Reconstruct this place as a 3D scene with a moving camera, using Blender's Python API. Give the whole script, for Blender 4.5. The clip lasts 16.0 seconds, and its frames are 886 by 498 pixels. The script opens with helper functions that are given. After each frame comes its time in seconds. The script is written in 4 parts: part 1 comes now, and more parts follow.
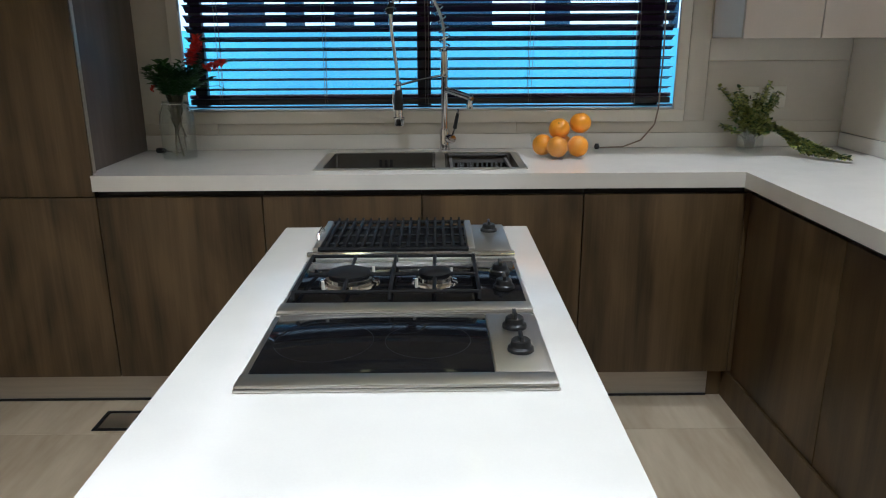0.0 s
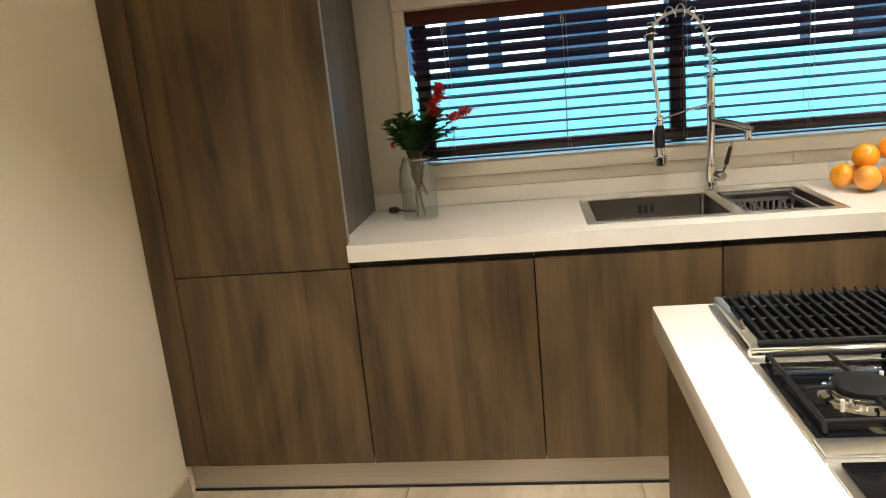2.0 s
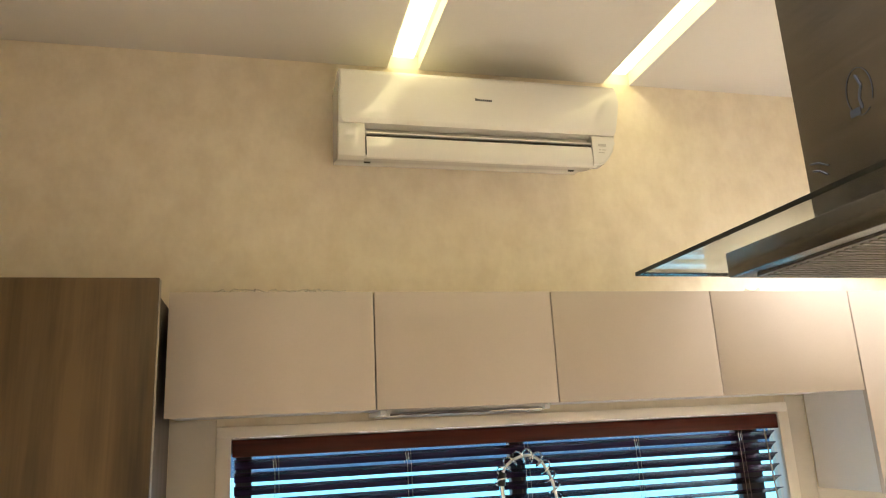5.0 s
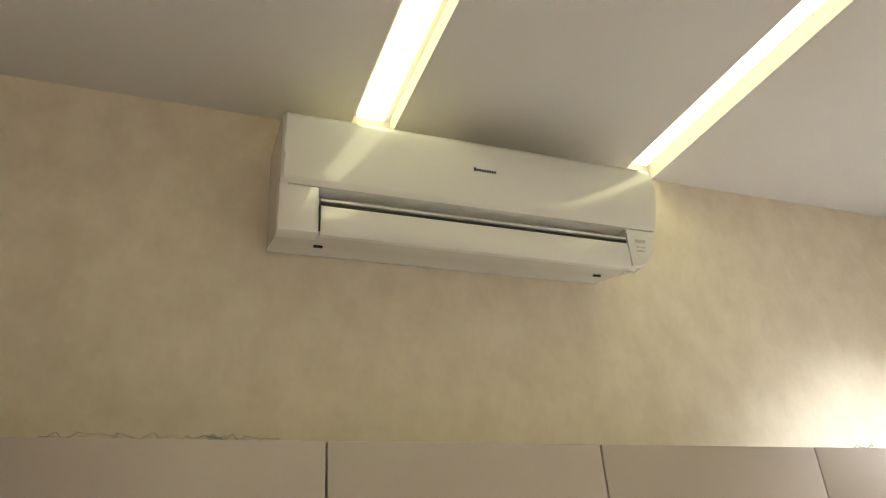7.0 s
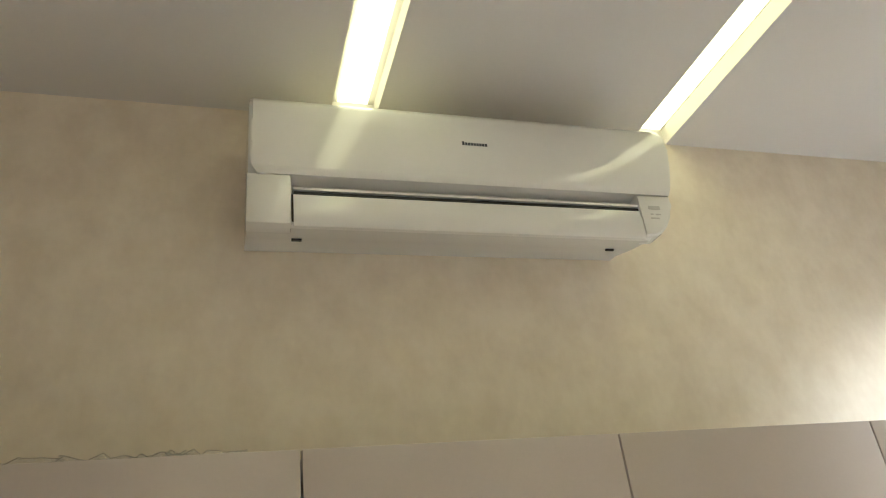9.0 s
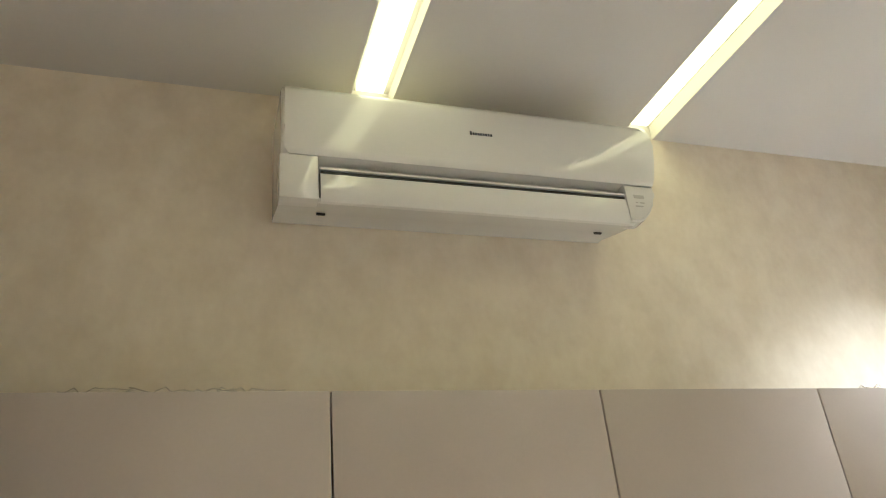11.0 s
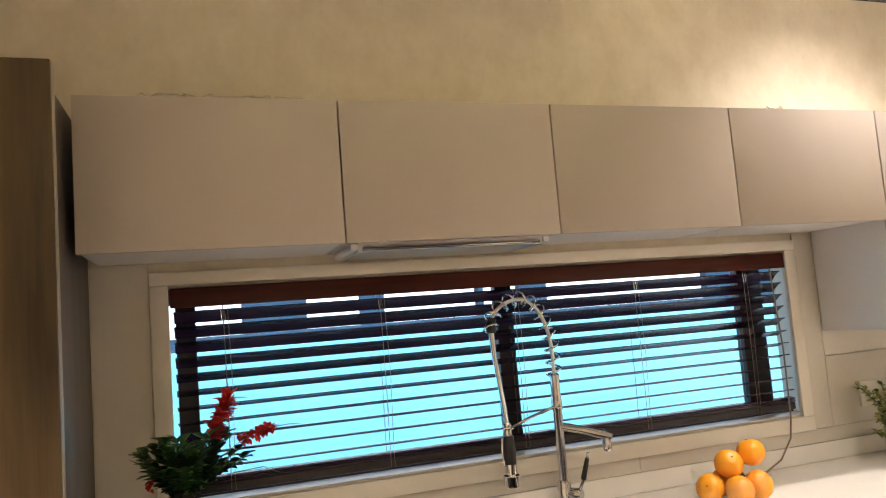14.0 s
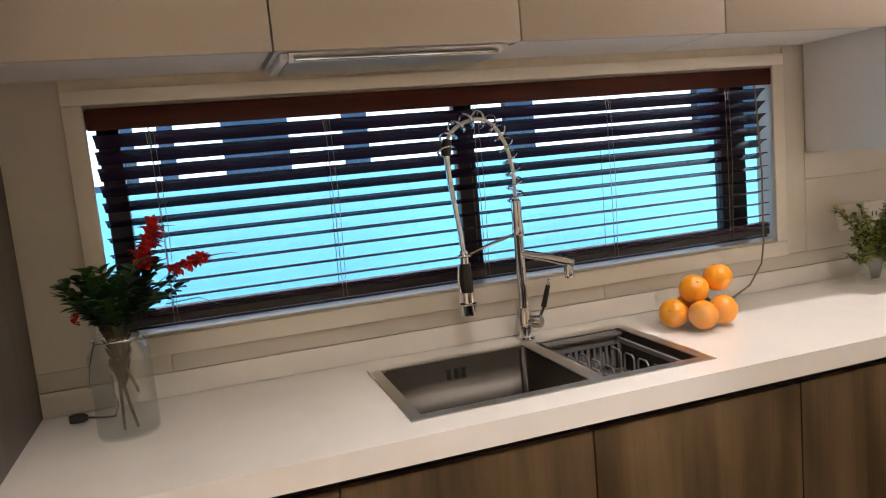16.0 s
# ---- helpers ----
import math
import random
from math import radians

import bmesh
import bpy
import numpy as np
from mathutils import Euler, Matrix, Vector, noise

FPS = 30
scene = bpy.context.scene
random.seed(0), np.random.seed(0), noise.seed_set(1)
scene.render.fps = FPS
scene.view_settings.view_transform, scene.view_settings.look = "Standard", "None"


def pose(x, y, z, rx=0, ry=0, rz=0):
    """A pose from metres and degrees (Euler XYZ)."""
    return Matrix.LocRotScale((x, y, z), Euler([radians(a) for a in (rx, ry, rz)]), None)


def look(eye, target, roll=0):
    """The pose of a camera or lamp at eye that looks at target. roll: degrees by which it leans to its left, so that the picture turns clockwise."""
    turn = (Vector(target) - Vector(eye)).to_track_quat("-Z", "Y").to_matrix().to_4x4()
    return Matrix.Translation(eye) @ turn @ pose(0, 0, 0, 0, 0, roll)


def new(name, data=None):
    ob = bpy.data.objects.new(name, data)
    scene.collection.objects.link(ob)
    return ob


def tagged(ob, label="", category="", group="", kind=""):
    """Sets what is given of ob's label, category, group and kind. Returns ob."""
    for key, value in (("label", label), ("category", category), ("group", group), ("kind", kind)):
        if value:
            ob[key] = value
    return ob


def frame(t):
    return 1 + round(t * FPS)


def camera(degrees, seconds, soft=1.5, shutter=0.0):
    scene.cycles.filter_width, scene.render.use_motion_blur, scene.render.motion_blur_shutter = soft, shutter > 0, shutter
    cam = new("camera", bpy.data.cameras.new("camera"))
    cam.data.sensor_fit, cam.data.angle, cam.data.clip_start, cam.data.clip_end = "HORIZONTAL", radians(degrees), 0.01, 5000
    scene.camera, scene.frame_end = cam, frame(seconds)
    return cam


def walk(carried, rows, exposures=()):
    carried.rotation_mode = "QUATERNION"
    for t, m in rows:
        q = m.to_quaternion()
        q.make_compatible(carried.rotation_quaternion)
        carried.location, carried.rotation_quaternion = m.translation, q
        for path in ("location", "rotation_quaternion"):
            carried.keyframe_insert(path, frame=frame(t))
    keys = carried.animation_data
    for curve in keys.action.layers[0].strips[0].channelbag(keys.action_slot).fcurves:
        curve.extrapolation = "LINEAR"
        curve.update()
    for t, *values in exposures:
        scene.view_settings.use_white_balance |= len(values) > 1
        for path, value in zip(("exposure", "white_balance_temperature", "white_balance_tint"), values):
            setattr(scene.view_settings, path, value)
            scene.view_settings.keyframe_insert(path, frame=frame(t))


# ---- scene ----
cam = camera(63.2, 16.0, soft=1.1)
PATH = [
    (0, (0.211, 0.256, 1.358), (0.226, 2.175, 0.795), -0.3),
    (0.5, (0.034, 0.303, 1.335), (-0.051, 2.24, 0.844), -0.7),
    (1, (-0.089, 0.359, 1.341), (-0.36, 2.294, 0.917), -1.3),
    (1.5, (-0.283, 0.471, 1.389), (-0.584, 2.4, 0.953), -5.0),
    (2, (-0.394, 0.578, 1.398), (-0.658, 2.504, 0.931), -5.4),
    (2.5, (-0.567, 0.671, 1.452), (-0.596, 2.643, 1.118), -4.9),
    (3, (-0.681, 0.715, 1.498), (-0.463, 2.691, 1.28), -4.0),
    (3.5, (-0.711, 0.724, 1.498), (-0.315, 2.684, 1.531), -2.6),
    (4, (-0.723, 0.704, 1.536), (-0.322, 2.648, 1.784), -1.8),
    (4.5, (-0.744, 0.721, 1.554), (-0.328, 2.632, 1.974), -1.2),
    (5, (-0.741, 0.845, 1.629), (-0.26, 2.723, 2.123), -2.9),
    (7.5, (-0.657, 1.814, 1.789), (0.027, 3.44, 2.732), -4.1),
    (8, (-0.577, 1.845, 1.806), (0.048, 3.491, 2.756), -5.2),
    (8.5, (-0.533, 1.852, 1.806), (0.085, 3.517, 2.726), -6.7),
    (9, (-0.536, 1.818, 1.784), (0.037, 3.499, 2.703), -7.2),
    (11.5, (-0.653, 1.595, 1.661), (-0.041, 3.302, 2.504), -5.3),
    (12, (-0.568, 1.501, 1.644), (-0.042, 3.258, 2.44), -4.1),
    (12.5, (-0.545, 1.432, 1.617), (-0.126, 3.253, 2.33), -4.4),
    (13, (-0.603, 1.378, 1.571), (-0.144, 3.231, 2.17), -4.8),
    (13.5, (-0.711, 1.321, 1.525), (-0.133, 3.195, 1.921), -4.9),
    (14, (-0.741, 1.294, 1.508), (-0.112, 3.184, 1.693), -4.5),
    (14.5, (-0.739, 1.267, 1.497), (-0.132, 3.173, 1.515), -4.3),
    (15, (-0.745, 1.265, 1.482), (-0.147, 3.167, 1.323), -4.9),
    (15.5, (-0.686, 1.318, 1.458), (-0.071, 3.209, 1.241), -5.0),
    (16, (-0.597, 1.415, 1.451), (0.019, 3.3, 1.194), -5.2),
]
EXPOSURES = [(0.0, -0.5, 4800, 8), (0.5, -0.45, 5000, 8), (1.0, 0.25, 5450, 8), (1.5, 0.55, 5850, 10), (2.0, 0.6, 5850, 10), (2.5, 0.68, 5650, 12), (3.0, 0.5, 5850, 14), (3.5, 0.62, 5450, 12), (4.0, 0.85, 5450, 10), (4.5, 0.95, 5650, 10), (5.0, 1.0, 5850, 12),
             (7.5, 0.5, 5050, 8), (9.0, 0.52, 4950, 8), (11.5, 0.55, 5000, 8), (12.0, 0.6, 5300, 8), (12.5, 0.75, 6050, 17), (13.0, 0.7, 6250, 17), (13.5, 0.6, 5950, 17), (14.0, 0.5, 6050, 17), (15.0, 0.4, 5350, 15), (15.5, 0.3, 5850, 18), (16.0, 0.18, 5800, 20)]
walk(cam, [(t, look(eye, target, roll)) for t, eye, target, roll in PATH], EXPOSURES)

# ---- world, sun and lamps ----
world = bpy.data.worlds.new("sky")
scene.world = world
world.use_nodes = True
wn = world.node_tree
sky = wn.nodes.new("ShaderNodeTexSky")
sky.sky_type = 'NISHITA'
sky.sun_disc = False
sky.sun_elevation = radians(55)
sky.sun_rotation = radians(190)
wn.links.new(sky.outputs[0], wn.nodes["Background"].inputs[0])
wn.nodes["Background"].inputs[1].default_value = 0.15
sun = new("sun", bpy.data.lights.new("sun", 'SUN'))
sun.data.energy, sun.data.angle, sun.data.color = 5.0, radians(0.6), (1.0, 0.96, 0.9)
sun.matrix_world = look((0.86, 0.0, 7.1), (0.0, 4.9, 0.0))

CEIL = 3.02        # ceiling height
WALL = 3.36        # inner face of the window wall
LEFT, RIGHT, BACK = -1.70, 1.95, -3.2


def spot(x, y, z, watts, cone, colour, blend=0.35, radius=0.035, name="downlight_beam"):
    lamp = new(name, bpy.data.lights.new(name, 'SPOT'))
    lamp.data.energy, lamp.data.spot_size, lamp.data.spot_blend = watts, radians(cone), blend
    lamp.data.shadow_soft_size, lamp.data.color = radius, colour
    lamp.matrix_world = look((x, y, z), (x, y + 0.0001, z - 1))
    return lamp


WARM = (1.0, 0.88, 0.72)
DOWNLIGHTS = [(1.42, 2.80, 105, 98), (-0.15, 1.30, 110, 100), (0.95, 1.25, 130, 100), (-0.95, -0.20, 95, 100), (0.15, 0.05, 110, 104), (-0.95, -1.9, 60, 120)]
for x, y, w, c in DOWNLIGHTS:
    spot(x, y, CEIL - 0.022, w, c, WARM, 1.0 if y > 2 else 0.35)



# ---- materials ----
def mat(name, colour, rough=0.5, metal=0.0, spread=0.12, scale=6.0, fine=90.0, bump=0.05, stretch=(1, 1, 1), second=None,
        coat=0.0, vary=0.0, rough_var=0.1, detail=5.0):
    m = bpy.data.materials.new(name)
    m.use_nodes = True
    n, l = m.node_tree.nodes, m.node_tree.links
    b = n["Principled BSDF"]
    co = n.new("ShaderNodeTexCoord")
    mp = n.new("ShaderNodeMapping")
    mp.inputs["Scale"].default_value = stretch
    l.new(co.outputs["Object"], mp.inputs[0])
    big = n.new("ShaderNodeTexNoise")
    big.inputs["Scale"].default_value, big.inputs["Detail"].default_value = scale, detail
    small = n.new("ShaderNodeTexNoise")
    small.inputs["Scale"].default_value, small.inputs["Detail"].default_value = fine, 3.0
    l.new(mp.outputs[0], big.inputs["Vector"])
    l.new(mp.outputs[0], small.inputs["Vector"])
    ramp = n.new("ShaderNodeValToRGB")
    c2 = second or tuple(min(1, c * (1 + spread)) for c in colour)
    c1 = tuple(c * (1 - spread) for c in colour)
    ramp.color_ramp.elements[0].position, ramp.color_ramp.elements[1].position = 0.33, 0.67
    ramp.color_ramp.elements[0].color, ramp.color_ramp.elements[1].color = (*c1, 1), (*c2, 1)
    mixv = n.new("ShaderNodeMath")
    mixv.operation = 'MULTIPLY_ADD'
    mixv.inputs[1].default_value = 0.3
    l.new(small.outputs[0], mixv.inputs[0])
    sub = n.new("ShaderNodeMath")
    sub.operation = 'SUBTRACT'
    sub.inputs[1].default_value = 0.15
    l.new(big.outputs[0], sub.inputs[0])
    l.new(sub.outputs[0], mixv.inputs[2])
    l.new(mixv.outputs[0], ramp.inputs[0])
    out = ramp.outputs[0]
    if vary:
        info = n.new("ShaderNodeObjectInfo")
        hsv = n.new("ShaderNodeHueSaturation")
        rng = n.new("ShaderNodeMapRange")
        rng.inputs["To Min"].default_value, rng.inputs["To Max"].default_value = 1 - vary, 1 + vary
        l.new(info.outputs["Random"], rng.inputs[0])
        l.new(rng.outputs[0], hsv.inputs["Value"])
        l.new(out, hsv.inputs["Color"])
        out = hsv.outputs[0]
    l.new(out, b.inputs["Base Color"])
    rr = n.new("ShaderNodeMapRange")
    rr.inputs["To Min"].default_value, rr.inputs["To Max"].default_value = max(0.02, rough - rough_var * rough), min(1, rough + rough_var * rough)
    l.new(big.outputs[0], rr.inputs[0])
    l.new(rr.outputs[0], b.inputs["Roughness"])
    b.inputs["Metallic"].default_value = metal
    b.inputs["Coat Weight"].default_value = coat
    if bump:
        bp = n.new("ShaderNodeBump")
        bp.inputs["Strength"].default_value, bp.inputs["Distance"].default_value = bump, 0.002
        l.new(small.outputs[0], bp.inputs["Height"])
        l.new(bp.outputs[0], b.inputs["Normal"])
    return m


def clear(name, tint=(1, 1, 1), rough=0.0, ior=1.45):
    m = bpy.data.materials.new(name)
    m.use_nodes = True
    b = m.node_tree.nodes["Principled BSDF"]
    b.inputs["Base Color"].default_value = (*tint, 1)
    b.inputs["Transmission Weight"].default_value = 1.0
    b.inputs["Roughness"].default_value, b.inputs["IOR"].default_value = rough, ior
    return m


def thin_glass(name, tint, gloss=0.04):
    """Thin clear sheet: straight-through with a little gloss."""
    m = bpy.data.materials.new(name)
    m.use_nodes = True
    n, l = m.node_tree.nodes, m.node_tree.links
    n.remove(n["Principled BSDF"])
    tr, gl, mx = (n.new("ShaderNode" + k) for k in ("BsdfTransparent", "BsdfGlossy", "MixShader"))
    tr.inputs[0].default_value = (*tint, 1)
    gl.inputs["Roughness"].default_value = 0.02
    mx.inputs[0].default_value = gloss
    l.new(tr.outputs[0], mx.inputs[1])
    l.new(gl.outputs[0], mx.inputs[2])
    l.new(mx.outputs[0], n["Material Output"].inputs[0])
    return m


def glow(name, colour, strength):
    m = bpy.data.materials.new(name)
    m.use_nodes = True
    n, l = m.node_tree.nodes, m.node_tree.links
    n.remove(n["Principled BSDF"])
    e = n.new("ShaderNodeEmission")
    e.inputs[0].default_value, e.inputs[1].default_value = (*colour, 1), strength
    l.new(e.outputs[0], n["Material Output"].inputs[0])
    return m


def wood(name, dark, light, grain=(14, 14, 0.9), rough=0.42):
    """Laminate with upright oak grain: long streaks, finer pores and soft cathedral patches."""
    m = bpy.data.materials.new(name)
    m.use_nodes = True
    n, l = m.node_tree.nodes, m.node_tree.links
    b = n["Principled BSDF"]
    co, info = n.new("ShaderNodeTexCoord"), n.new("ShaderNodeObjectInfo")
    add = n.new("ShaderNodeVectorMath")
    add.operation = 'MULTIPLY_ADD'
    add.inputs[1].default_value = (7, 3, 5)
    l.new(info.outputs["Random"], add.inputs[0])
    l.new(co.outputs["Object"], add.inputs[2])

    def field(scale, size, detail, warp=0.0):
        mp = n.new("ShaderNodeMapping")
        mp.inputs["Scale"].default_value = scale
        l.new(add.outputs[0], mp.inputs[0])
        t = n.new("ShaderNodeTexNoise")
        t.inputs["Scale"].default_value, t.inputs["Detail"].default_value, t.inputs["Distortion"].default_value = size, detail, warp
        l.new(mp.outputs[0], t.inputs["Vector"])
        return t.outputs[0]

    streak, pore, patch = field(grain, 1.0, 6, 0.6), field((160, 160, 5), 1.0, 3), field((3.2, 3.2, 0.9), 1.6, 3, 1.2)
    m1 = n.new("ShaderNodeMath")
    m1.operation = 'MULTIPLY_ADD'
    m1.inputs[1].default_value = 0.22
    l.new(pore, m1.inputs[0])
    l.new(streak, m1.inputs[2])
    m2 = n.new("ShaderNodeMath")
    m2.operation = 'MULTIPLY_ADD'
    m2.inputs[1].default_value = 0.85
    l.new(patch, m2.inputs[0])
    l.new(m1.outputs[0], m2.inputs[2])
    r = n.new("ShaderNodeValToRGB")
    r.color_ramp.elements[0].position, r.color_ramp.elements[1].position = 0.46, 0.75
    r.color_ramp.elements[0].color, r.color_ramp.elements[1].color = (*dark, 1), (*light, 1)
    m3 = n.new("ShaderNodeMath")
    m3.operation = 'MULTIPLY'
    m3.inputs[1].default_value = 0.6
    l.new(m2.outputs[0], m3.inputs[0])
    l.new(m3.outputs[0], r.inputs[0])
    l.new(r.outputs[0], b.inputs["Base Color"])
    b.inputs["Roughness"].default_value = rough
    bp = n.new("ShaderNodeBump")
    bp.inputs["Strength"].default_value, bp.inputs["Distance"].default_value = 0.12, 0.001
    l.new(pore, bp.inputs["Height"])
    l.new(bp.outputs[0], b.inputs["Normal"])
    return m


M_WALL = mat("cream_wallpaper", (0.72, 0.64, 0.50), 0.75, spread=0.035, scale=11, fine=50, bump=0.12, stretch=(1, 1, 0.8), second=(0.78, 0.71, 0.575), detail=4.0)
M_PAINT = mat("cream_paint", (0.78, 0.70, 0.56), 0.7, spread=0.03, scale=3, fine=160, bump=0.05)
M_CEIL = mat("ceiling_paint", (0.64, 0.615, 0.575), 0.8, spread=0.02, scale=2, fine=150, bump=0.03)
M_WOOD = wood("brown_oak_laminate", (0.036, 0.0218, 0.0096), (0.130, 0.084, 0.037))
M_WOODSIDE = wood("grey_brown_laminate", (0.085, 0.068, 0.060), (0.15, 0.122, 0.108))
M_CREAM = mat("cream_laminate", (0.50, 0.445, 0.40), 0.34, spread=0.03, scale=4, fine=140, bump=0.03, vary=0.02)
M_UNDER = mat("white_carcass_board", (0.70, 0.70, 0.71), 0.4, spread=0.02, scale=5)
M_QUARTZ = mat("white_quartz", (0.80, 0.77, 0.72), 0.09, spread=0.025, scale=9, fine=260, bump=0.0)
M_SPLASH = mat("pale_splashback", (0.63, 0.585, 0.505), 0.22, spread=0.03, scale=5, fine=120, bump=0.02)
M_TRIM = mat("ivory_window_trim", (0.74, 0.69, 0.60), 0.4, spread=0.02, scale=6)
M_TILE = mat("beige_marble_tile", (0.46, 0.37, 0.255), 0.14, spread=0.08, scale=2.2, fine=14, bump=0.0, stretch=(2.6, 0.5, 1), second=(0.56, 0.47, 0.34), vary=0.03)
M_GROUT = mat("grout", (0.36, 0.29, 0.21), 0.85, spread=0.1)
M_SKIRT = mat("beige_marble_skirting", (0.50, 0.42, 0.31), 0.2, spread=0.08, scale=9, fine=60, bump=0.0)
M_PLINTH = mat("brushed_aluminium_plinth", (0.52, 0.48, 0.42), 0.38, metal=0.7, spread=0.05, scale=4, fine=60, stretch=(1, 1, 30), bump=0.05)
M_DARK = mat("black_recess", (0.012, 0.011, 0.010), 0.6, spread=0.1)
M_STEEL = mat("brushed_steel", (0.64, 0.62, 0.585), 0.33, metal=1.0, spread=0.04, scale=7, fine=160, bump=0.02)
# satin steel with the shade inside the sink bowls put into its colour
M_SINK = mat("shaded_sink_steel", (0.095, 0.086, 0.074), 0.46, metal=1.0, spread=0.10, scale=6, fine=120, bump=0.03)
M_CHROME = mat("chrome", (0.72, 0.72, 0.73), 0.06, metal=1.0, spread=0.02, scale=8, bump=0.0)
M_HOOD = mat("film_covered_steel", (0.17, 0.16, 0.14), 0.2, metal=0.75, spread=0.08, scale=3, fine=70, stretch=(1, 1, 25), bump=0.03)
M_FILTER = mat("grey_filter_steel", (0.30, 0.285, 0.26), 0.42, metal=1.0, spread=0.08, scale=8, fine=140, bump=0.03)
M_BLACKGLASS = mat("black_ceramic_glass", (0.006, 0.006, 0.007), 0.05, spread=0.1, scale=4, bump=0.0)
M_BLACKGLASS.node_tree.nodes["Principled BSDF"].inputs["Specular IOR Level"].default_value = 0.12
M_IRON = mat("cast_iron", (0.009, 0.009, 0.010), 0.5, spread=0.2, scale=20, fine=300, bump=0.25)
M_IRON.node_tree.nodes["Principled BSDF"].inputs["Specular IOR Level"].default_value = 0.2
M_PLASTIC = mat("black_plastic", (0.012, 0.012, 0.013), 0.3, spread=0.1, scale=12, bump=0.05)
M_GREYPLASTIC = mat("grey_plastic", (0.16, 0.155, 0.15), 0.4, spread=0.06, scale=15)
# mahogany with the blue daylight on the slats mixed into its colour
M_SLAT = mat("blue_lit_mahogany_slat", (0.036, 0.018, 0.042), 0.24, spread=0.25, scale=5, fine=60, stretch=(0.6, 20, 20), bump=0.06, vary=0.15)
M_VALANCE = mat("mahogany_valance", (0.060, 0.010, 0.005), 0.42, spread=0.3, scale=5, fine=50, stretch=(0.6, 18, 18), bump=0.06)
M_VALANCE.node_tree.nodes["Principled BSDF"].inputs["Specular IOR Level"].default_value = 0.25
M_FRAME = mat("dark_window_aluminium", (0.020, 0.016, 0.018), 0.4, spread=0.1, scale=8)
M_CORD = mat("grey_brown_cord", (0.23, 0.18, 0.14), 0.8, spread=0.1)
M_AC = mat("glossy_white_plastic", (0.72, 0.71, 0.685), 0.035, spread=0.01, scale=3, bump=0.0)
M_ACGREY = mat("pale_grey_plastic", (0.46, 0.45, 0.43), 0.4, spread=0.03)
M_WHITE = mat("white_switch_plastic", (0.72, 0.69, 0.62), 0.35, spread=0.02)
M_ORANGE = mat("orange_peel", (0.95, 0.37, 0.006), 0.36, spread=0.08, scale=8, fine=170, bump=0.5, vary=0.06)
M_LEAF = mat("dark_green_leaf", (0.032, 0.095, 0.018), 0.42, spread=0.45, scale=14, fine=80, bump=0.2)
M_LEAF2 = mat("light_green_leaf", (0.34, 0.36, 0.10), 0.45, spread=0.4, scale=18, fine=80, bump=0.2)
M_STEM = mat("brown_green_stem", (0.035, 0.034, 0.015), 0.6, spread=0.3, scale=30)
M_RED = mat("red_petals", (0.66, 0.030, 0.014), 0.5, spread=0.35, scale=40, fine=200, bump=0.2)
M_VASE = thin_glass("thin_vase_glass", (0.95, 0.965, 0.96), 0.085)
M_BOWL = thin_glass("thin_bowl_glass", (0.975, 0.98, 0.975), 0.035)
M_HOODGLASS = thin_glass("clear_hood_glass", (0.90, 0.92, 0.91), 0.22)
M_EDGE = mat("dark_glass_edge", (0.010, 0.014, 0.013), 0.1, spread=0.1)
M_PANE = thin_glass("window_pane", (0.90, 0.97, 0.98))
M_FILM = clear("plastic_film", (0.95, 0.95, 0.95), 0.15, 1.3)
M_STRIP = glow("warm_led_strip", (1.0, 0.83, 0.36), 3.8)
M_LENS = glow("downlight_lens", (1.0, 0.86, 0.66), 14.0)
# cyan glow of the overexposed daylight, put into the wall's base colour
M_CYAN = mat("cyan_glow_wall", (0.25, 0.69, 0.97), 0.8, spread=0.15, scale=0.5, fine=30, bump=0.2)
M_FACADE = mat("dark_blue_cladding", (0.024, 0.070, 0.13), 0.7, spread=0.25, scale=1.5, fine=20, bump=0.1)
M_GROUND = mat("outside_paving", (0.30, 0.29, 0.27), 0.85, spread=0.15, scale=3, fine=40, bump=0.3)
M_HAZE = glow("pale_sky_backdrop", (1.0, 0.98, 1.0), 2.2)
M_INK = mat("dark_print", (0.02, 0.025, 0.04), 0.5, spread=0.1)
M_ROOF = mat("concrete", (0.35, 0.34, 0.32), 0.85, spread=0.1, scale=4)


# ---- mesh helpers ----
def box(bm, x0, x1, y0, y1, z0, z1, bevel=0.0, seg=2):
    m = Matrix.LocRotScale(((x0 + x1) / 2, (y0 + y1) / 2, (z0 + z1) / 2), None, (x1 - x0, y1 - y0, z1 - z0))
    got = bmesh.ops.create_cube(bm, size=1, matrix=m)["verts"]
    if bevel:
        edges = list({e for v in got for e in v.link_edges})
        bmesh.ops.bevel(bm, geom=edges, offset=bevel, segments=seg, affect='EDGES', profile=0.5)
    return bm


def B(*args, **kw):
    return box(bmesh.new(), *args, **kw)


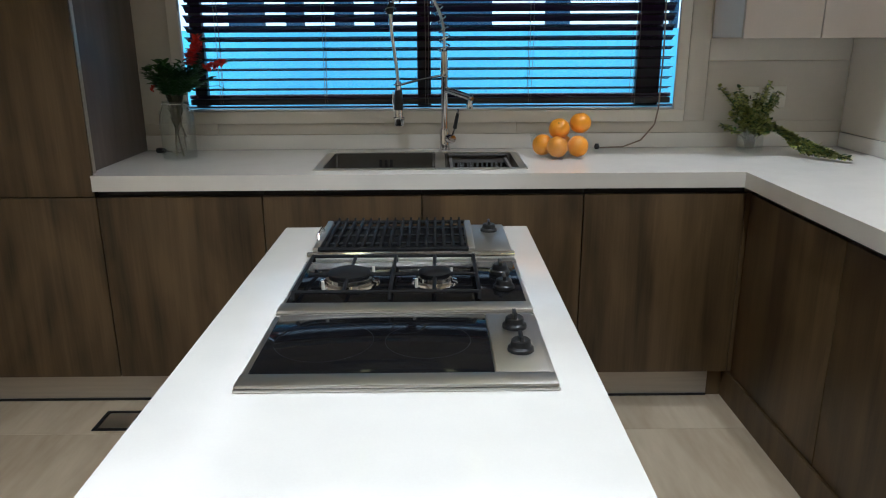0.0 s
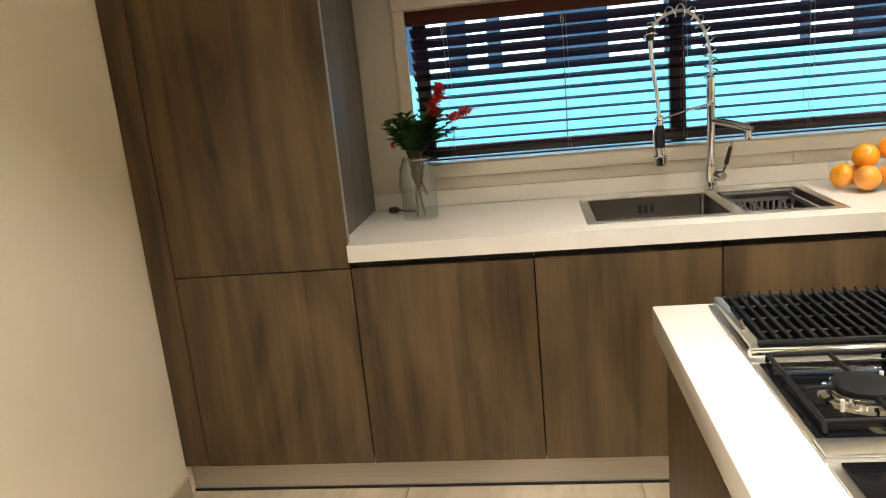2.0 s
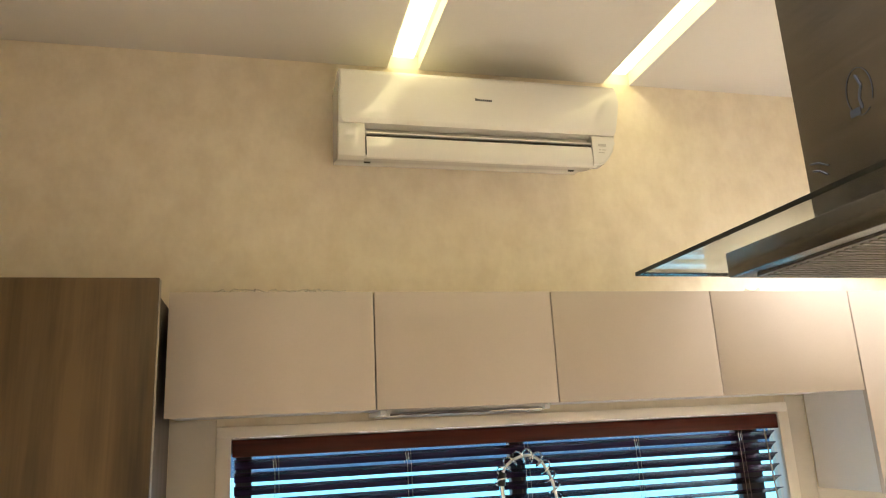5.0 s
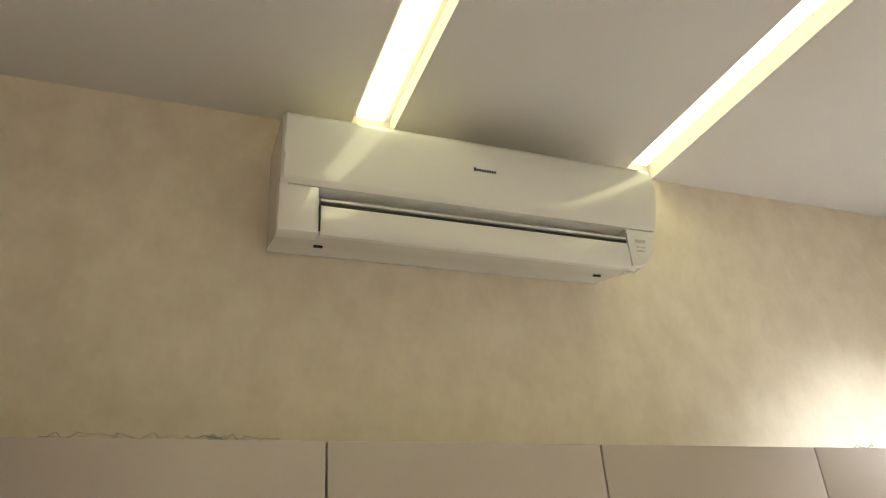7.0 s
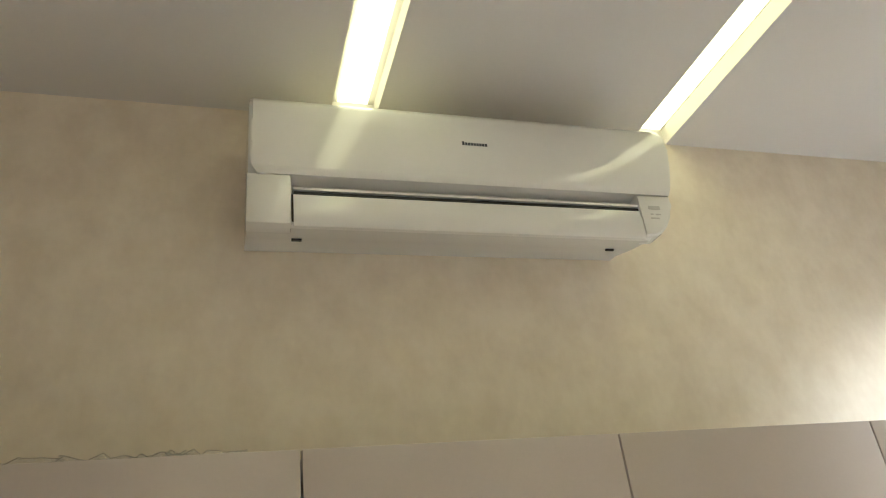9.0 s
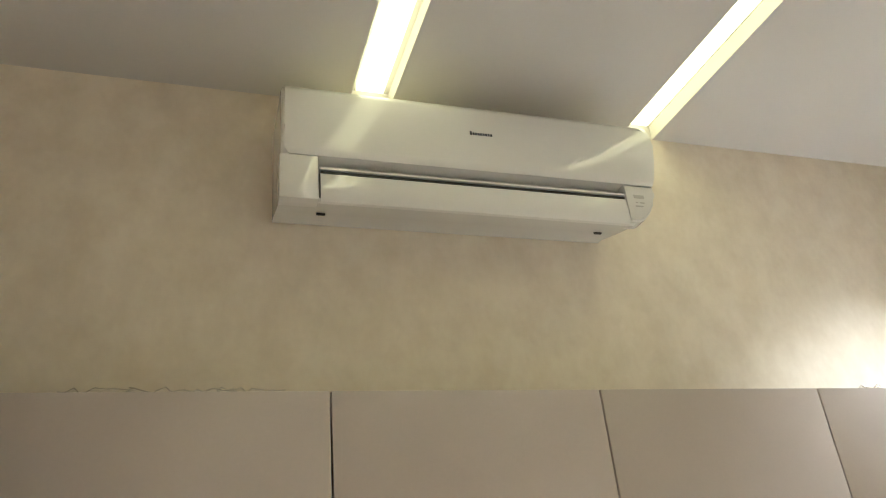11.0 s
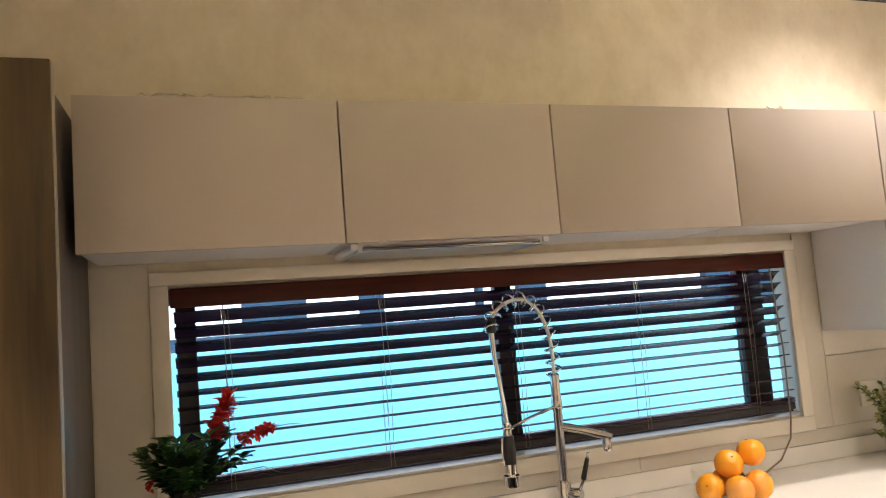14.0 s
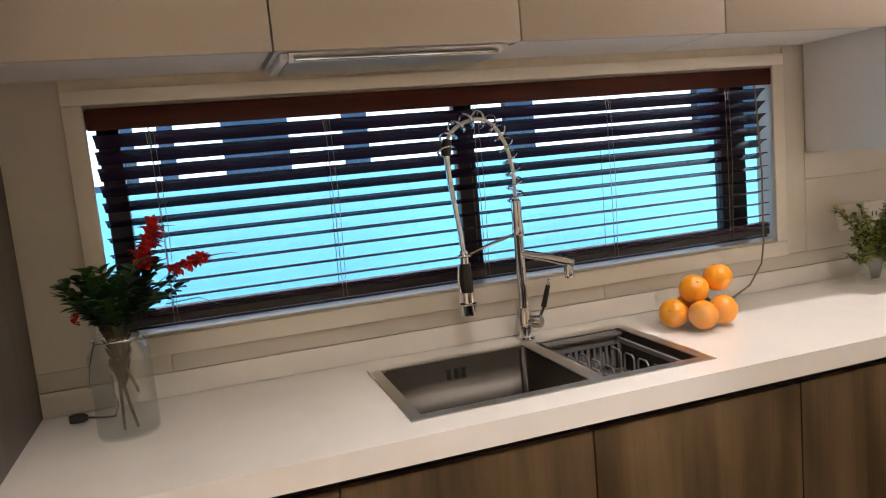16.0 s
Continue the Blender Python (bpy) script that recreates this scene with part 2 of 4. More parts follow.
def tube(bm, points, radius, sides=10, caps=True):
    """Sweeps a round section along points; radius is a number or one per point."""
    pts = [Vector(p) for p in points]
    rad = radius if isinstance(radius, (list, tuple)) else [radius] * len(pts)
    up, rings = None, []
    for i, p in enumerate(pts):
        d = (pts[min(i + 1, len(pts) - 1)] - pts[max(i - 1, 0)]).normalized()
        if up is None:
            up = d.orthogonal().normalized()
        up = (up - d * up.dot(d)).normalized()
        side = d.cross(up)
        rings.append([bm.verts.new(p + rad[i] * (math.cos(a) * up + math.sin(a) * side)) for a in (2 * math.pi * k / sides for k in range(sides))])
    for a, b in zip(rings, rings[1:]):
        for k in range(sides):
            bm.faces.new((a[k], a[(k + 1) % sides], b[(k + 1) % sides], b[k]))
    if caps:
        bm.faces.new(rings[0][::-1])
        bm.faces.new(rings[-1])
    return bm


def lathe(bm, profile, centre, sides=32, wave=0.0, lobes=6):
    """Turns (radius, height) pairs round an upright axis; closed where the radius is 0."""
    cx, cy, cz = centre
    rings = []
    for r, h in profile:
        if r < 1e-6:
            rings.append([bm.verts.new((cx, cy, cz + h))])
        else:
            rings.append([bm.verts.new((cx + r * math.cos(a), cy + r * math.sin(a), cz + h + wave * h * math.sin(lobes * a))) for a in (2 * math.pi * k / sides for k in range(sides))])
    for a, b in zip(rings, rings[1:]):
        for k in range(sides):
            j = (k + 1) % sides
            if len(a) == 1 and len(b) == 1:
                break
            if len(a) == 1:
                bm.faces.new((a[0], b[j], b[k]))
            elif len(b) == 1:
                bm.faces.new((a[k], a[j], b[0]))
            else:
                bm.faces.new((a[k], a[j], b[j], b[k]))
    return bm


def extrude_x(bm, outline, x0, x1):
    """Runs a closed outline of (y, z) from x0 to x1."""
    a = [bm.verts.new((x0, y, z)) for y, z in outline]
    b = [bm.verts.new((x1, y, z)) for y, z in outline]
    n = len(outline)
    for k in range(n):
        bm.faces.new((a[k], a[(k + 1) % n], b[(k + 1) % n], b[k]))
    bm.faces.new(a[::-1])
    bm.faces.new(b)
    return bm


def mesh_of(name, bm, material, smooth=None):
    bmesh.ops.recalc_face_normals(bm, faces=bm.faces)
    me = bpy.data.meshes.new(name)
    bm.to_mesh(me)
    bm.free()
    me.materials.append(material)
    if smooth:
        me.shade_smooth()
        me.set_sharp_from_angle(angle=radians(smooth))
    return me


def root_of(ob):
    while ob.parent:
        ob = ob.parent
    return ob


def part(name, bm, material, parent, label="", smooth=35):
    base = root_of(parent).location
    bmesh.ops.translate(bm, verts=bm.verts, vec=-base)
    ob = new(name, mesh_of(name, bm, material, smooth))
    ob.parent = parent
    return tagged(ob, label)


def thing(name, at, label, category, group=""):
    ob = new(name)
    ob.empty_display_size = 0.05
    ob.location = at
    bpy.context.view_layer.update()
    return tagged(ob, label, category, group)


def single(name, bm, material, label, category, group="", smooth=35, kind=""):
    return tagged(new(name, mesh_of(name, bm, material, smooth)), label, category, group, kind)


def structure(name, bm, material, label, smooth=None):
    return single(name, bm, material, label, name.split("_")[0], "", smooth, "structure")


# ---- the room ----
OPEN = (-0.838, 1.214, 1.062, 1.645)       # clear opening inside the architrave: x0, x1, z0, z1
HOLE = (-0.872, 1.254)                     # the hole in the wall behind it: x0, x1
THICK = 0.108
floor = structure("floor", B(LEFT - 0.15, RIGHT + 0.15, BACK - 0.15, WALL + THICK, -0.12, -0.008), M_GROUT, "polished beige marble tile floor")
bm = bmesh.new()
box(bm, LEFT - 0.15, HOLE[0], WALL, WALL + THICK, -0.008, CEIL)
box(bm, HOLE[1], RIGHT + 0.15, WALL, WALL + THICK, -0.008, CEIL)
box(bm, HOLE[0], HOLE[1], WALL, WALL + THICK, -0.008, OPEN[2])
box(bm, HOLE[0], HOLE[1], WALL, WALL + THICK, OPEN[3], CEIL)
structure("wall_north", bm, M_WALL, "cream mottled wallpaper wall with a wide window")
structure("wall_west", B(LEFT - 0.15, LEFT, BACK, WALL, -0.008, CEIL), M_PAINT, "plain cream painted wall")
structure("wall_east", B(RIGHT, RIGHT + 0.15, BACK, WALL, -0.008, CEIL), M_PAINT, "plain cream painted wall behind the side counter")
structure("wall_south", B(LEFT - 0.15, RIGHT + 0.15, BACK - 0.15, BACK, -0.008, CEIL), M_PAINT, "plain cream painted wall closing the room")

STRIPS = [(-0.285, -0.160), (0.632, 0.756)]
STRIP_END = -1.2
DEEP = 0.055
bm = bmesh.new()
edges_x = [LEFT - 0.15, STRIPS[0][0], STRIPS[0][1], STRIPS[1][0], STRIPS[1][1], RIGHT + 0.15]
for a, b in ((0, 1), (2, 3), (4, 5)):
    box(bm, edges_x[a], edges_x[b], STRIP_END, WALL + THICK, CEIL, CEIL + DEEP)
box(bm, LEFT - 0.15, RIGHT + 0.15, BACK - 0.15, STRIP_END, CEIL, CEIL + DEEP)
box(bm, LEFT - 0.15, RIGHT + 0.15, BACK - 0.15, WALL + THICK, CEIL + DEEP, CEIL + 0.22)
for a, b in STRIPS:
    box(bm, a, b, WALL, WALL + THICK, CEIL, CEIL + DEEP)
structure("ceiling", bm, M_CEIL, "white plaster ceiling with recessed light slots")
for a, b in STRIPS:
    lamp = thing("ceiling_light_strip", ((a + b) / 2, 1.0, CEIL + DEEP), "warm yellow glowing light strip recessed in the ceiling", "ceiling light", "ceiling light strips")
    part("diffuser", B(a + 0.022, b - 0.022, STRIP_END + 0.01, WALL - 0.02, CEIL + DEEP - 0.016, CEIL + DEEP - 0.002), M_STRIP, lamp, "glowing warm diffuser")
    part("mounting_rail", B(a + 0.001, a + 0.010, STRIP_END + 0.01, WALL - 0.02, CEIL + DEEP - 0.018, CEIL + DEEP - 0.001), M_WHITE, lamp)
for x, y, w, c in DOWNLIGHTS:
    d = thing("downlight", (x, y, CEIL), "small square recessed ceiling downlight", "downlight", "ceiling downlights")
    bm = bmesh.new()
    for q in ((-0.05, 0.05, -0.05, -0.038), (-0.05, 0.05, 0.038, 0.05), (-0.05, -0.038, -0.038, 0.038), (0.038, 0.05, -0.038, 0.038)):
        box(bm, x + q[0], x + q[1], y + q[2], y + q[3], CEIL - 0.012, CEIL - 0.001)
    part("bezel", bm, M_WHITE, d)
    part("lens", B(x - 0.037, x + 0.037, y - 0.037, y + 0.037, CEIL - 0.006, CEIL - 0.001), M_LENS, d, "lit lens")

# skirting along the painted wall
structure("baseboard", B(LEFT + 0.001, LEFT + 0.014, BACK, 2.768, 0.001, 0.085, bevel=0.003), M_SKIRT, "beige marble skirting along the painted wall", 35)

# splashback, upstand and window trim
sp = structure("splashback", B(-1.029, OPEN[0] - 0.048, WALL - 0.006, WALL - 0.001, 1.012, 1.704), M_SPLASH, "pale glossy splashback panels round the window")
for n, a in enumerate(((OPEN[1] + 0.052, 1.349, 1.012, 1.704), (1.351, RIGHT - 0.008, 1.262, 1.349), (1.351, RIGHT - 0.008, 1.012, 1.2595),
                       (-1.029, -0.722, 0.9645, 1.0112), (-0.719, 0.55, 0.9645, 1.0112), (0.5515, RIGHT - 0.008, 0.9645, 1.0112))):
    part("panel", B(a[0], a[1], WALL - 0.007, WALL - 0.001, a[2], a[3], bevel=0.001), M_SPLASH, sp)
part("panel", B(RIGHT - 0.007, RIGHT - 0.001, -0.6, WALL - 0.008, 0.966, 1.35), M_SPLASH, sp)
part("upstand", B(-1.029, RIGHT - 0.014, WALL - 0.013, WALL - 0.001, 0.901, 0.963, bevel=0.002), M_QUARTZ, sp)
part("upstand", B(RIGHT - 0.013, RIGHT - 0.001, -0.6, WALL - 0.014, 0.901, 0.963, bevel=0.002), M_QUARTZ, sp)

trim = structure("trim", B(OPEN[0] - 0.046, OPEN[1] + 0.046, WALL - 0.02, WALL - 0.001, OPEN[3], OPEN[3] + 0.036, bevel=0.003), M_TRIM, "ivory flat architrave round the window", 35)
part("architrave", B(OPEN[0] - 0.046, OPEN[1] + 0.046, WALL - 0.02, WALL - 0.001, OPEN[2] - 0.05, OPEN[2], bevel=0.003), M_TRIM, trim)
part("architrave", B(OPEN[0] - 0.046, OPEN[0], WALL - 0.0195, WALL - 0.001, OPEN[2], OPEN[3], bevel=0.002), M_TRIM, trim)
part("architrave", B(OPEN[1], OPEN[1] + 0.046, WALL - 0.0195, WALL - 0.001, OPEN[2], OPEN[3], bevel=0.002), M_TRIM, trim)
for q in ((HOLE[0] + 0.001, HOLE[0] + 0.006, OPEN[2] + 0.007, OPEN[3] - 0.007), (HOLE[1] - 0.006, HOLE[1] - 0.001, OPEN[2] + 0.007, OPEN[3] - 0.007),
          (HOLE[0] + 0.001, HOLE[1] - 0.001, OPEN[2] + 0.001, OPEN[2] + 0.006), (HOLE[0] + 0.001, HOLE[1] - 0.001, OPEN[3] - 0.006, OPEN[3] - 0.001)):
    part("reveal_lining", B(q[0], q[1], WALL + 0.0005, WALL + 0.063, q[2], q[3]), M_TRIM, trim)

# window frame and panes
fy0, fy1 = WALL + 0.065, WALL + 0.105
win = structure("window_1", B(HOLE[0], HOLE[1], fy0, fy1, OPEN[3] - 0.05, OPEN[3] - 0.002, bevel=0.004), M_FRAME, "wide two-light sliding window with a dark frame", 35)
part("window_sill", B(HOLE[0], HOLE[1], fy0, fy1, OPEN[2] + 0.007, OPEN[2] + 0.014, bevel=0.002), M_FRAME, win)
for a, b in ((OPEN[0] + 0.012, OPEN[0] + 0.065), (0.130, 0.188), (OPEN[1] - 0.144, OPEN[1] - 0.042)):
    part("window_frame", B(a, b, fy0 + 0.002, fy1 - 0.002, OPEN[2] + 0.014, OPEN[3] - 0.05, bevel=0.004), M_FRAME, win)
for a, b, y in ((HOLE[0] + 0.007, OPEN[0] + 0.012, WALL + 0.090), (OPEN[0] + 0.065, 0.130, WALL + 0.090), (0.188, OPEN[1] - 0.144, WALL + 0.078), (OPEN[1] - 0.042, HOLE[1] - 0.007, WALL + 0.078)):
    pane = part("pane", B(a, b, y, y + 0.004, OPEN[2] + 0.014, OPEN[3] - 0.05), M_PANE, win, "clear glass pane", None)
    pane.visible_shadow = False

# venetian blind
blind = thing("venetian_blind", (0.19, WALL + 0.03, OPEN[2] + 0.008), "open dark mahogany venetian blind hung in the window", "blind")
bx0, bx1 = OPEN[0] + 0.010, OPEN[1] - 0.010
part("valance", B(bx0 - 0.006, bx1 + 0.004, WALL - 0.019, WALL - 0.006, 1.584, 1.637, bevel=0.003), M_VALANCE, blind, "red-brown mahogany valance")
part("head_rail", B(bx0, bx1, WALL - 0.004, WALL + 0.046, 1.592, 1.630), M_FRAME, blind)
SLATS, PITCH, TOP = 11, 0.0408, 1.562
slat_bm = bmesh.new()
profile = [(-0.025, -0.0022), (-0.0125, 0.0003), (0.0, 0.0012), (0.0125, 0.0003), (0.025, -0.0022), (0.025, -0.0050), (0.0125, -0.0025), (0.0, -0.0016), (-0.0125, -0.0025), (-0.025, -0.0050)]
extrude_x(slat_bm, profile, -(bx1 - bx0) / 2, (bx1 - bx0) / 2)
slat_mesh = mesh_of("slat", slat_bm, M_SLAT, 40)
def hang_slat(z, tilt):
    s = new("slat", slat_mesh)
    s.parent = blind
    s.location = ((bx0 + bx1) / 2 - 0.19, -0.004, z - blind.location.z)
    s.rotation_euler = (radians(-tilt), 0, 0)


# the upper slats hang more closed than the lower ones
for k in range(SLATS):
    hang_slat(TOP - k * PITCH, 11 + 26 / (1 + math.exp((k - 4.6) * 1.2)))
for z in (1.119, 1.124, 1.129):
    hang_slat(z, 2)
part("bottom_rail", B(bx0, bx1, WALL + 0.002, WALL + 0.050, 1.088, 1.112, bevel=0.004), M_FRAME, blind, "near-black bottom rail")
for x in (-0.70, -0.26, 0.165, 0.60, 1.04):
    for y in (WALL + 0.0005, WALL + 0.052):
        part("ladder_cord", tube(bmesh.new(), [(x, y, 1.592), (x + 0.002, y, 1.3), (x, y, 1.092)], 0.0011, 5), M_CORD, blind)
    part("lift_cord", tube(bmesh.new(), [(x + 0.012, WALL - 0.002, 1.592), (x + 0.016, WALL - 0.003, 1.35), (x + 0.010, WALL - 0.002, 1.12), (x + 0.012, WALL - 0.002, 1.09)], 0.0009, 5), M_CORD, blind)
for x in (-0.70, -0.26, 0.60, 1.04):
    part("cord_clip", tube(bmesh.new(), [(x - 0.006, WALL - 0.004, 1.572), (x - 0.004, WALL - 0.006, 1.545), (x + 0.005, WALL - 0.006, 1.545), (x + 0.003, WALL - 0.004, 1.572)], 0.0012, 5), M_CHROME, blind, "bent clear clip")
part("pull_cord", tube(bmesh.new(), [(1.150, WALL - 0.008, 1.584), (1.152, WALL - 0.026, 1.3), (1.148, WALL - 0.028, 1.07), (1.135, WALL - 0.03, 1.0), (1.08, WALL - 0.035, 0.935), (1.0, WALL - 0.05, 0.909), (0.90, WALL - 0.06, 0.908)], 0.0032, 6), M_CORD, blind)
part("cord_tassel", lathe(bmesh.new(), [(0, 0), (0.009, 0.001), (0.012, 0.012), (0.007, 0.024), (0, 0.025)], (0.888, WALL - 0.062, 0.9015), 12), M_FRAME, blind)

# ---- cabinets along the window ----
FRONT = 2.77
DOOR_BOT, DOOR_TOP = 0.122, 0.82


def base_unit(name, x0, x1, label):
    u = thing(name, ((x0 + x1) / 2, (FRONT + WALL) / 2, 0.0), label, "base cabinet", "base cabinets under the window")
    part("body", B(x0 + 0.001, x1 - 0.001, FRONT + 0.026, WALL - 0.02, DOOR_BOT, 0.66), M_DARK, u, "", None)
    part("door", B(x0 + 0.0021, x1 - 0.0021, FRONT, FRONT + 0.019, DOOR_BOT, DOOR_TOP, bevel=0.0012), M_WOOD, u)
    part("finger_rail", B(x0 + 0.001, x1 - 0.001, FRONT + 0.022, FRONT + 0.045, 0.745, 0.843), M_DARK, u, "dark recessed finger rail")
    return u


for a, b in ((-1.0, -0.412), (-0.412, 0.156), (0.156, 0.735), (0.735, 1.318)):
    base_unit("base_cabinet", a, b, "brown oak laminate base cabinet with a plain door")

# side run
SIDE = 1.325
for k in range(5):
    y1, y0 = FRONT - 0.02 - k * 0.62, FRONT - 0.02 - (k + 1) * 0.62
    u = thing("base_cabinet", (SIDE + 0.3, (y0 + y1) / 2, 0), "dark oak laminate base cabinet of the side run", "base cabinet", "base cabinets of the side run")
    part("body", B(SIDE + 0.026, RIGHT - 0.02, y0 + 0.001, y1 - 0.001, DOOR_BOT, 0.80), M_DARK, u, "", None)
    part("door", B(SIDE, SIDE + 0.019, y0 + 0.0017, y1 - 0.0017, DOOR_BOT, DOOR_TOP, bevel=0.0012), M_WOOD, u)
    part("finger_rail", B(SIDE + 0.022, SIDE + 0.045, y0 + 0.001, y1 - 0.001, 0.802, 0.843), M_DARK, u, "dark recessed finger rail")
single("corner_filler", B(1.3195, 1.372, FRONT + 0.004, FRONT + 0.022, DOOR_BOT, DOOR_TOP), M_WOOD, "narrow brown oak filler strip in the cabinet corner", "filler panel")
single("plinth", B(LEFT + 0.002, 1.262, FRONT + 0.045, FRONT + 0.060, 0.001, 0.120), M_PLINTH, "brushed aluminium plinth under the cabinets", "plinth")
single("plinth", B(1.318, 1.333, -0.37, FRONT + 0.060, 0.001, 0.1195), M_WOOD, "dark oak plinth under the side cabinets", "plinth")

# worktop with the sink cut-out
SX0, SX1, SY0, SY1 = -0.238, 0.540, 2.832, 3.256
CT0, CT1 = 0.845, 0.900
EDGE = 2.75


def ring_slab(outer, inner, z0, z1):
    """A slab with a rectangular cut-out."""
    bm = bmesh.new()

    def corners(q, z):
        return [bm.verts.new(c) for c in ((q[0], q[2], z), (q[1], q[2], z), (q[1], q[3], z), (q[0], q[3], z))]

    ob, ot, ib, it = corners(outer, z0), corners(outer, z1), corners(inner, z0), corners(inner, z1)
    for k in range(4):
        n = (k + 1) % 4
        for a, b in ((ot, it), (ob, ib), (ob, ot), (ib, it)):
            bm.faces.new((a[k], a[n], b[n], b[k]))
    return bm


# black strip stands in for the shadow line where plinth meets floor
single("plinth_seal", B(LEFT + 0.002, 1.262, FRONT + 0.039, FRONT + 0.0445, 0.001, 0.009), M_DARK, "thin black strip standing for the shadow gap along the foot of the plinth", "seal strip")
single("plinth_end", B(1.2635, 1.317, FRONT + 0.046, FRONT + 0.060, 0.001, 0.1195), M_WOOD, "short dark oak plinth piece in the cabinet corner", "plinth")
worktop = thing("worktop", (0.5, 3.05, CT0), "glossy white quartz worktop running round the corner", "worktop")
part("slab", ring_slab((-1.0, RIGHT - 0.001, EDGE, WALL - 0.001), (SX0 + 0.015, SX1 - 0.015, SY0 + 0.015, SY1 - 0.015), CT0, CT1), M_QUARTZ, worktop, "", None)
part("slab", B(-1.0305, -1.0003, FRONT + 0.032, WALL - 0.001, CT0, CT1), M_QUARTZ, worktop, "", None)
part("slab", B(1.298, RIGHT - 0.001, -0.4, EDGE - 0.0003, CT0, CT1), M_QUARTZ, worktop, "", None)

# tall cabinet and filler
tall = thing("tall_cabinet", (-1.3, 3.06, 0), "tall brown oak cabinet with two plain doors", "tall cabinet")
part("body", B(-1.606, -1.049, FRONT + 0.0215, WALL - 0.002, DOOR_BOT, 2.036), M_DARK, tall, "", None)
part("side_panel", B(-1.048, -1.031, FRONT + 0.021, WALL - 0.002, DOOR_BOT, 2.048, bevel=0.001), M_WOODSIDE, tall, "grey-brown side panel")
part("edge_strip", B(-1.030, -1.0005, FRONT + 0.012, FRONT + 0.0305, 0.905, 2.048), M_PLINTH, tall, "pale metal edge strip")
part("door", B(-1.604, -1.0025, FRONT, FRONT + 0.0115, DOOR_BOT, 0.8185, bevel=0.0012), M_WOOD, tall)
part("door", B(-1.604, -1.0025, FRONT, FRONT + 0.0115, 0.8225, 2.05, bevel=0.0012), M_WOOD, tall)
part("top_panel", B(-1.606, -1.049, FRONT + 0.021, WALL - 0.002, 2.037, 2.049), M_WOODSIDE, tall, "", None)
single("filler_panel", B(LEFT + 0.002, -1.609, FRONT + 0.004, FRONT + 0.022, 0.122, 2.05, bevel=0.001), M_WOOD, "narrow oak filler panel between tall cabinet and wall", "filler panel")

# wall cabinets
UF, UZ0, UZ1 = 3.027, 1.706, 2.063


def wall_unit(x0, x1, z0, label, group):
    u = thing("wall_cabinet", ((x0 + x1) / 2, 3.2, z0), label, "wall cabinet", group)
    part("body", B(x0 + 0.006, x1 - 0.006, UF + 0.020, WALL - 0.008, z0 + 0.001, UZ1 - 0.002), M_UNDER, u, "white carcass", None)
    part("door", B(x0 + 0.0020, x1 - 0.0020, UF, UF + 0.019, z0 - 0.002, UZ1, bevel=0.0012), M_CREAM, u, "cream door")
    return u


for a, b in ((-1.010, -0.411), (-0.411, 0.175), (0.175, 0.771), (0.771, 1.346)):
    wall_unit(a, b, UZ0, "cream laminate wall cabinet above the window", "wall cabinets above the window")
for a, b in ((1.348, 1.640), (1.640, RIGHT - 0.003)):
    wall_unit(a, b, 1.352, "taller cream laminate wall cabinet beside the window", "taller wall cabinets")

# slim steel fitting under the second wall cabinet
fit_ = thing("under_cabinet_light", (-0.12, 3.18, UZ0), "slim steel light fitting under the wall cabinet", "under-cabinet light")
bm = bmesh.new()
extrude_x(bm, [(3.055, 1.7035), (3.320, 1.7035), (3.300, 1.684), (3.075, 1.684)], -0.375, 0.135)
part("housing", bm, M_STEEL, fit_)
part("front_trim", tube(bmesh.new(), [(-0.365, 3.062, 1.690), (0.125, 3.062, 1.690)], 0.004, 8), M_CHROME, fit_, "chrome front trim")
part("end_cap", B(-0.395, -0.376, 3.06, 3.32, 1.688, 1.7035, bevel=0.003), M_UNDER, fit_)
part("end_cap", B(0.136, 0.155, 3.06, 3.32, 1.688, 1.7035, bevel=0.003), M_UNDER, fit_)

# plastic film scraps on the cabinet tops
rnd = random.Random(4)
for x0, n in ((-0.885, 4), (-0.775, 6), (-0.62, 4), (0.93, 2)):
    bm = bmesh.new()
    prev = None
    for i in range(n * 3):
        x = x0 + i * 0.011
        h = rnd.uniform(0.002, 0.013)
        row = [bm.verts.new((x, UF + 0.004 + rnd.uniform(0, 0.006), UZ1 + 0.0006)), bm.verts.new((x + rnd.uniform(-0.004, 0.004), UF + 0.012, UZ1 + h)), bm.verts.new((x, UF + 0.035, UZ1 + 0.001))]
        if prev:
            for j in range(2):
                bm.faces.new((prev[j], prev[j + 1], row[j + 1], row[j]))
        prev = row
    s = single("plastic_film", bm, M_FILM, "crumpled clear plastic film scrap on the cabinet top", "plastic film", "film scraps", None)
    s.modifiers.new("thickness", 'SOLIDIFY').thickness = 0.0008

# ---- sink and tap ----
sink = thing("kitchen_sink", (0.15, 3.04, 0.9), "inset stainless double-bowl sink in the worktop", "sink")
bm = bmesh.new()
bowls = ((-0.208, 0.205, 2.862, 3.226, 0.70), (0.242, 0.512, 2.862, 3.226, 0.72))
RZ0, RZ1 = 0.9008, 0.9035
box(bm, SX0, SX1, SY0, bowls[0][2], RZ0, RZ1)
box(bm, SX0, SX1, bowls[0][3], SY1, RZ0, RZ1)
box(bm, SX0, bowls[0][0], bowls[0][2], bowls[0][3], RZ0, RZ1)
box(bm, bowls[0][1], bowls[1][0], bowls[0][2], bowls[0][3], RZ0, RZ1)
box(bm, bowls[1][1], SX1, bowls[0][2], bowls[0][3], RZ0, RZ1)
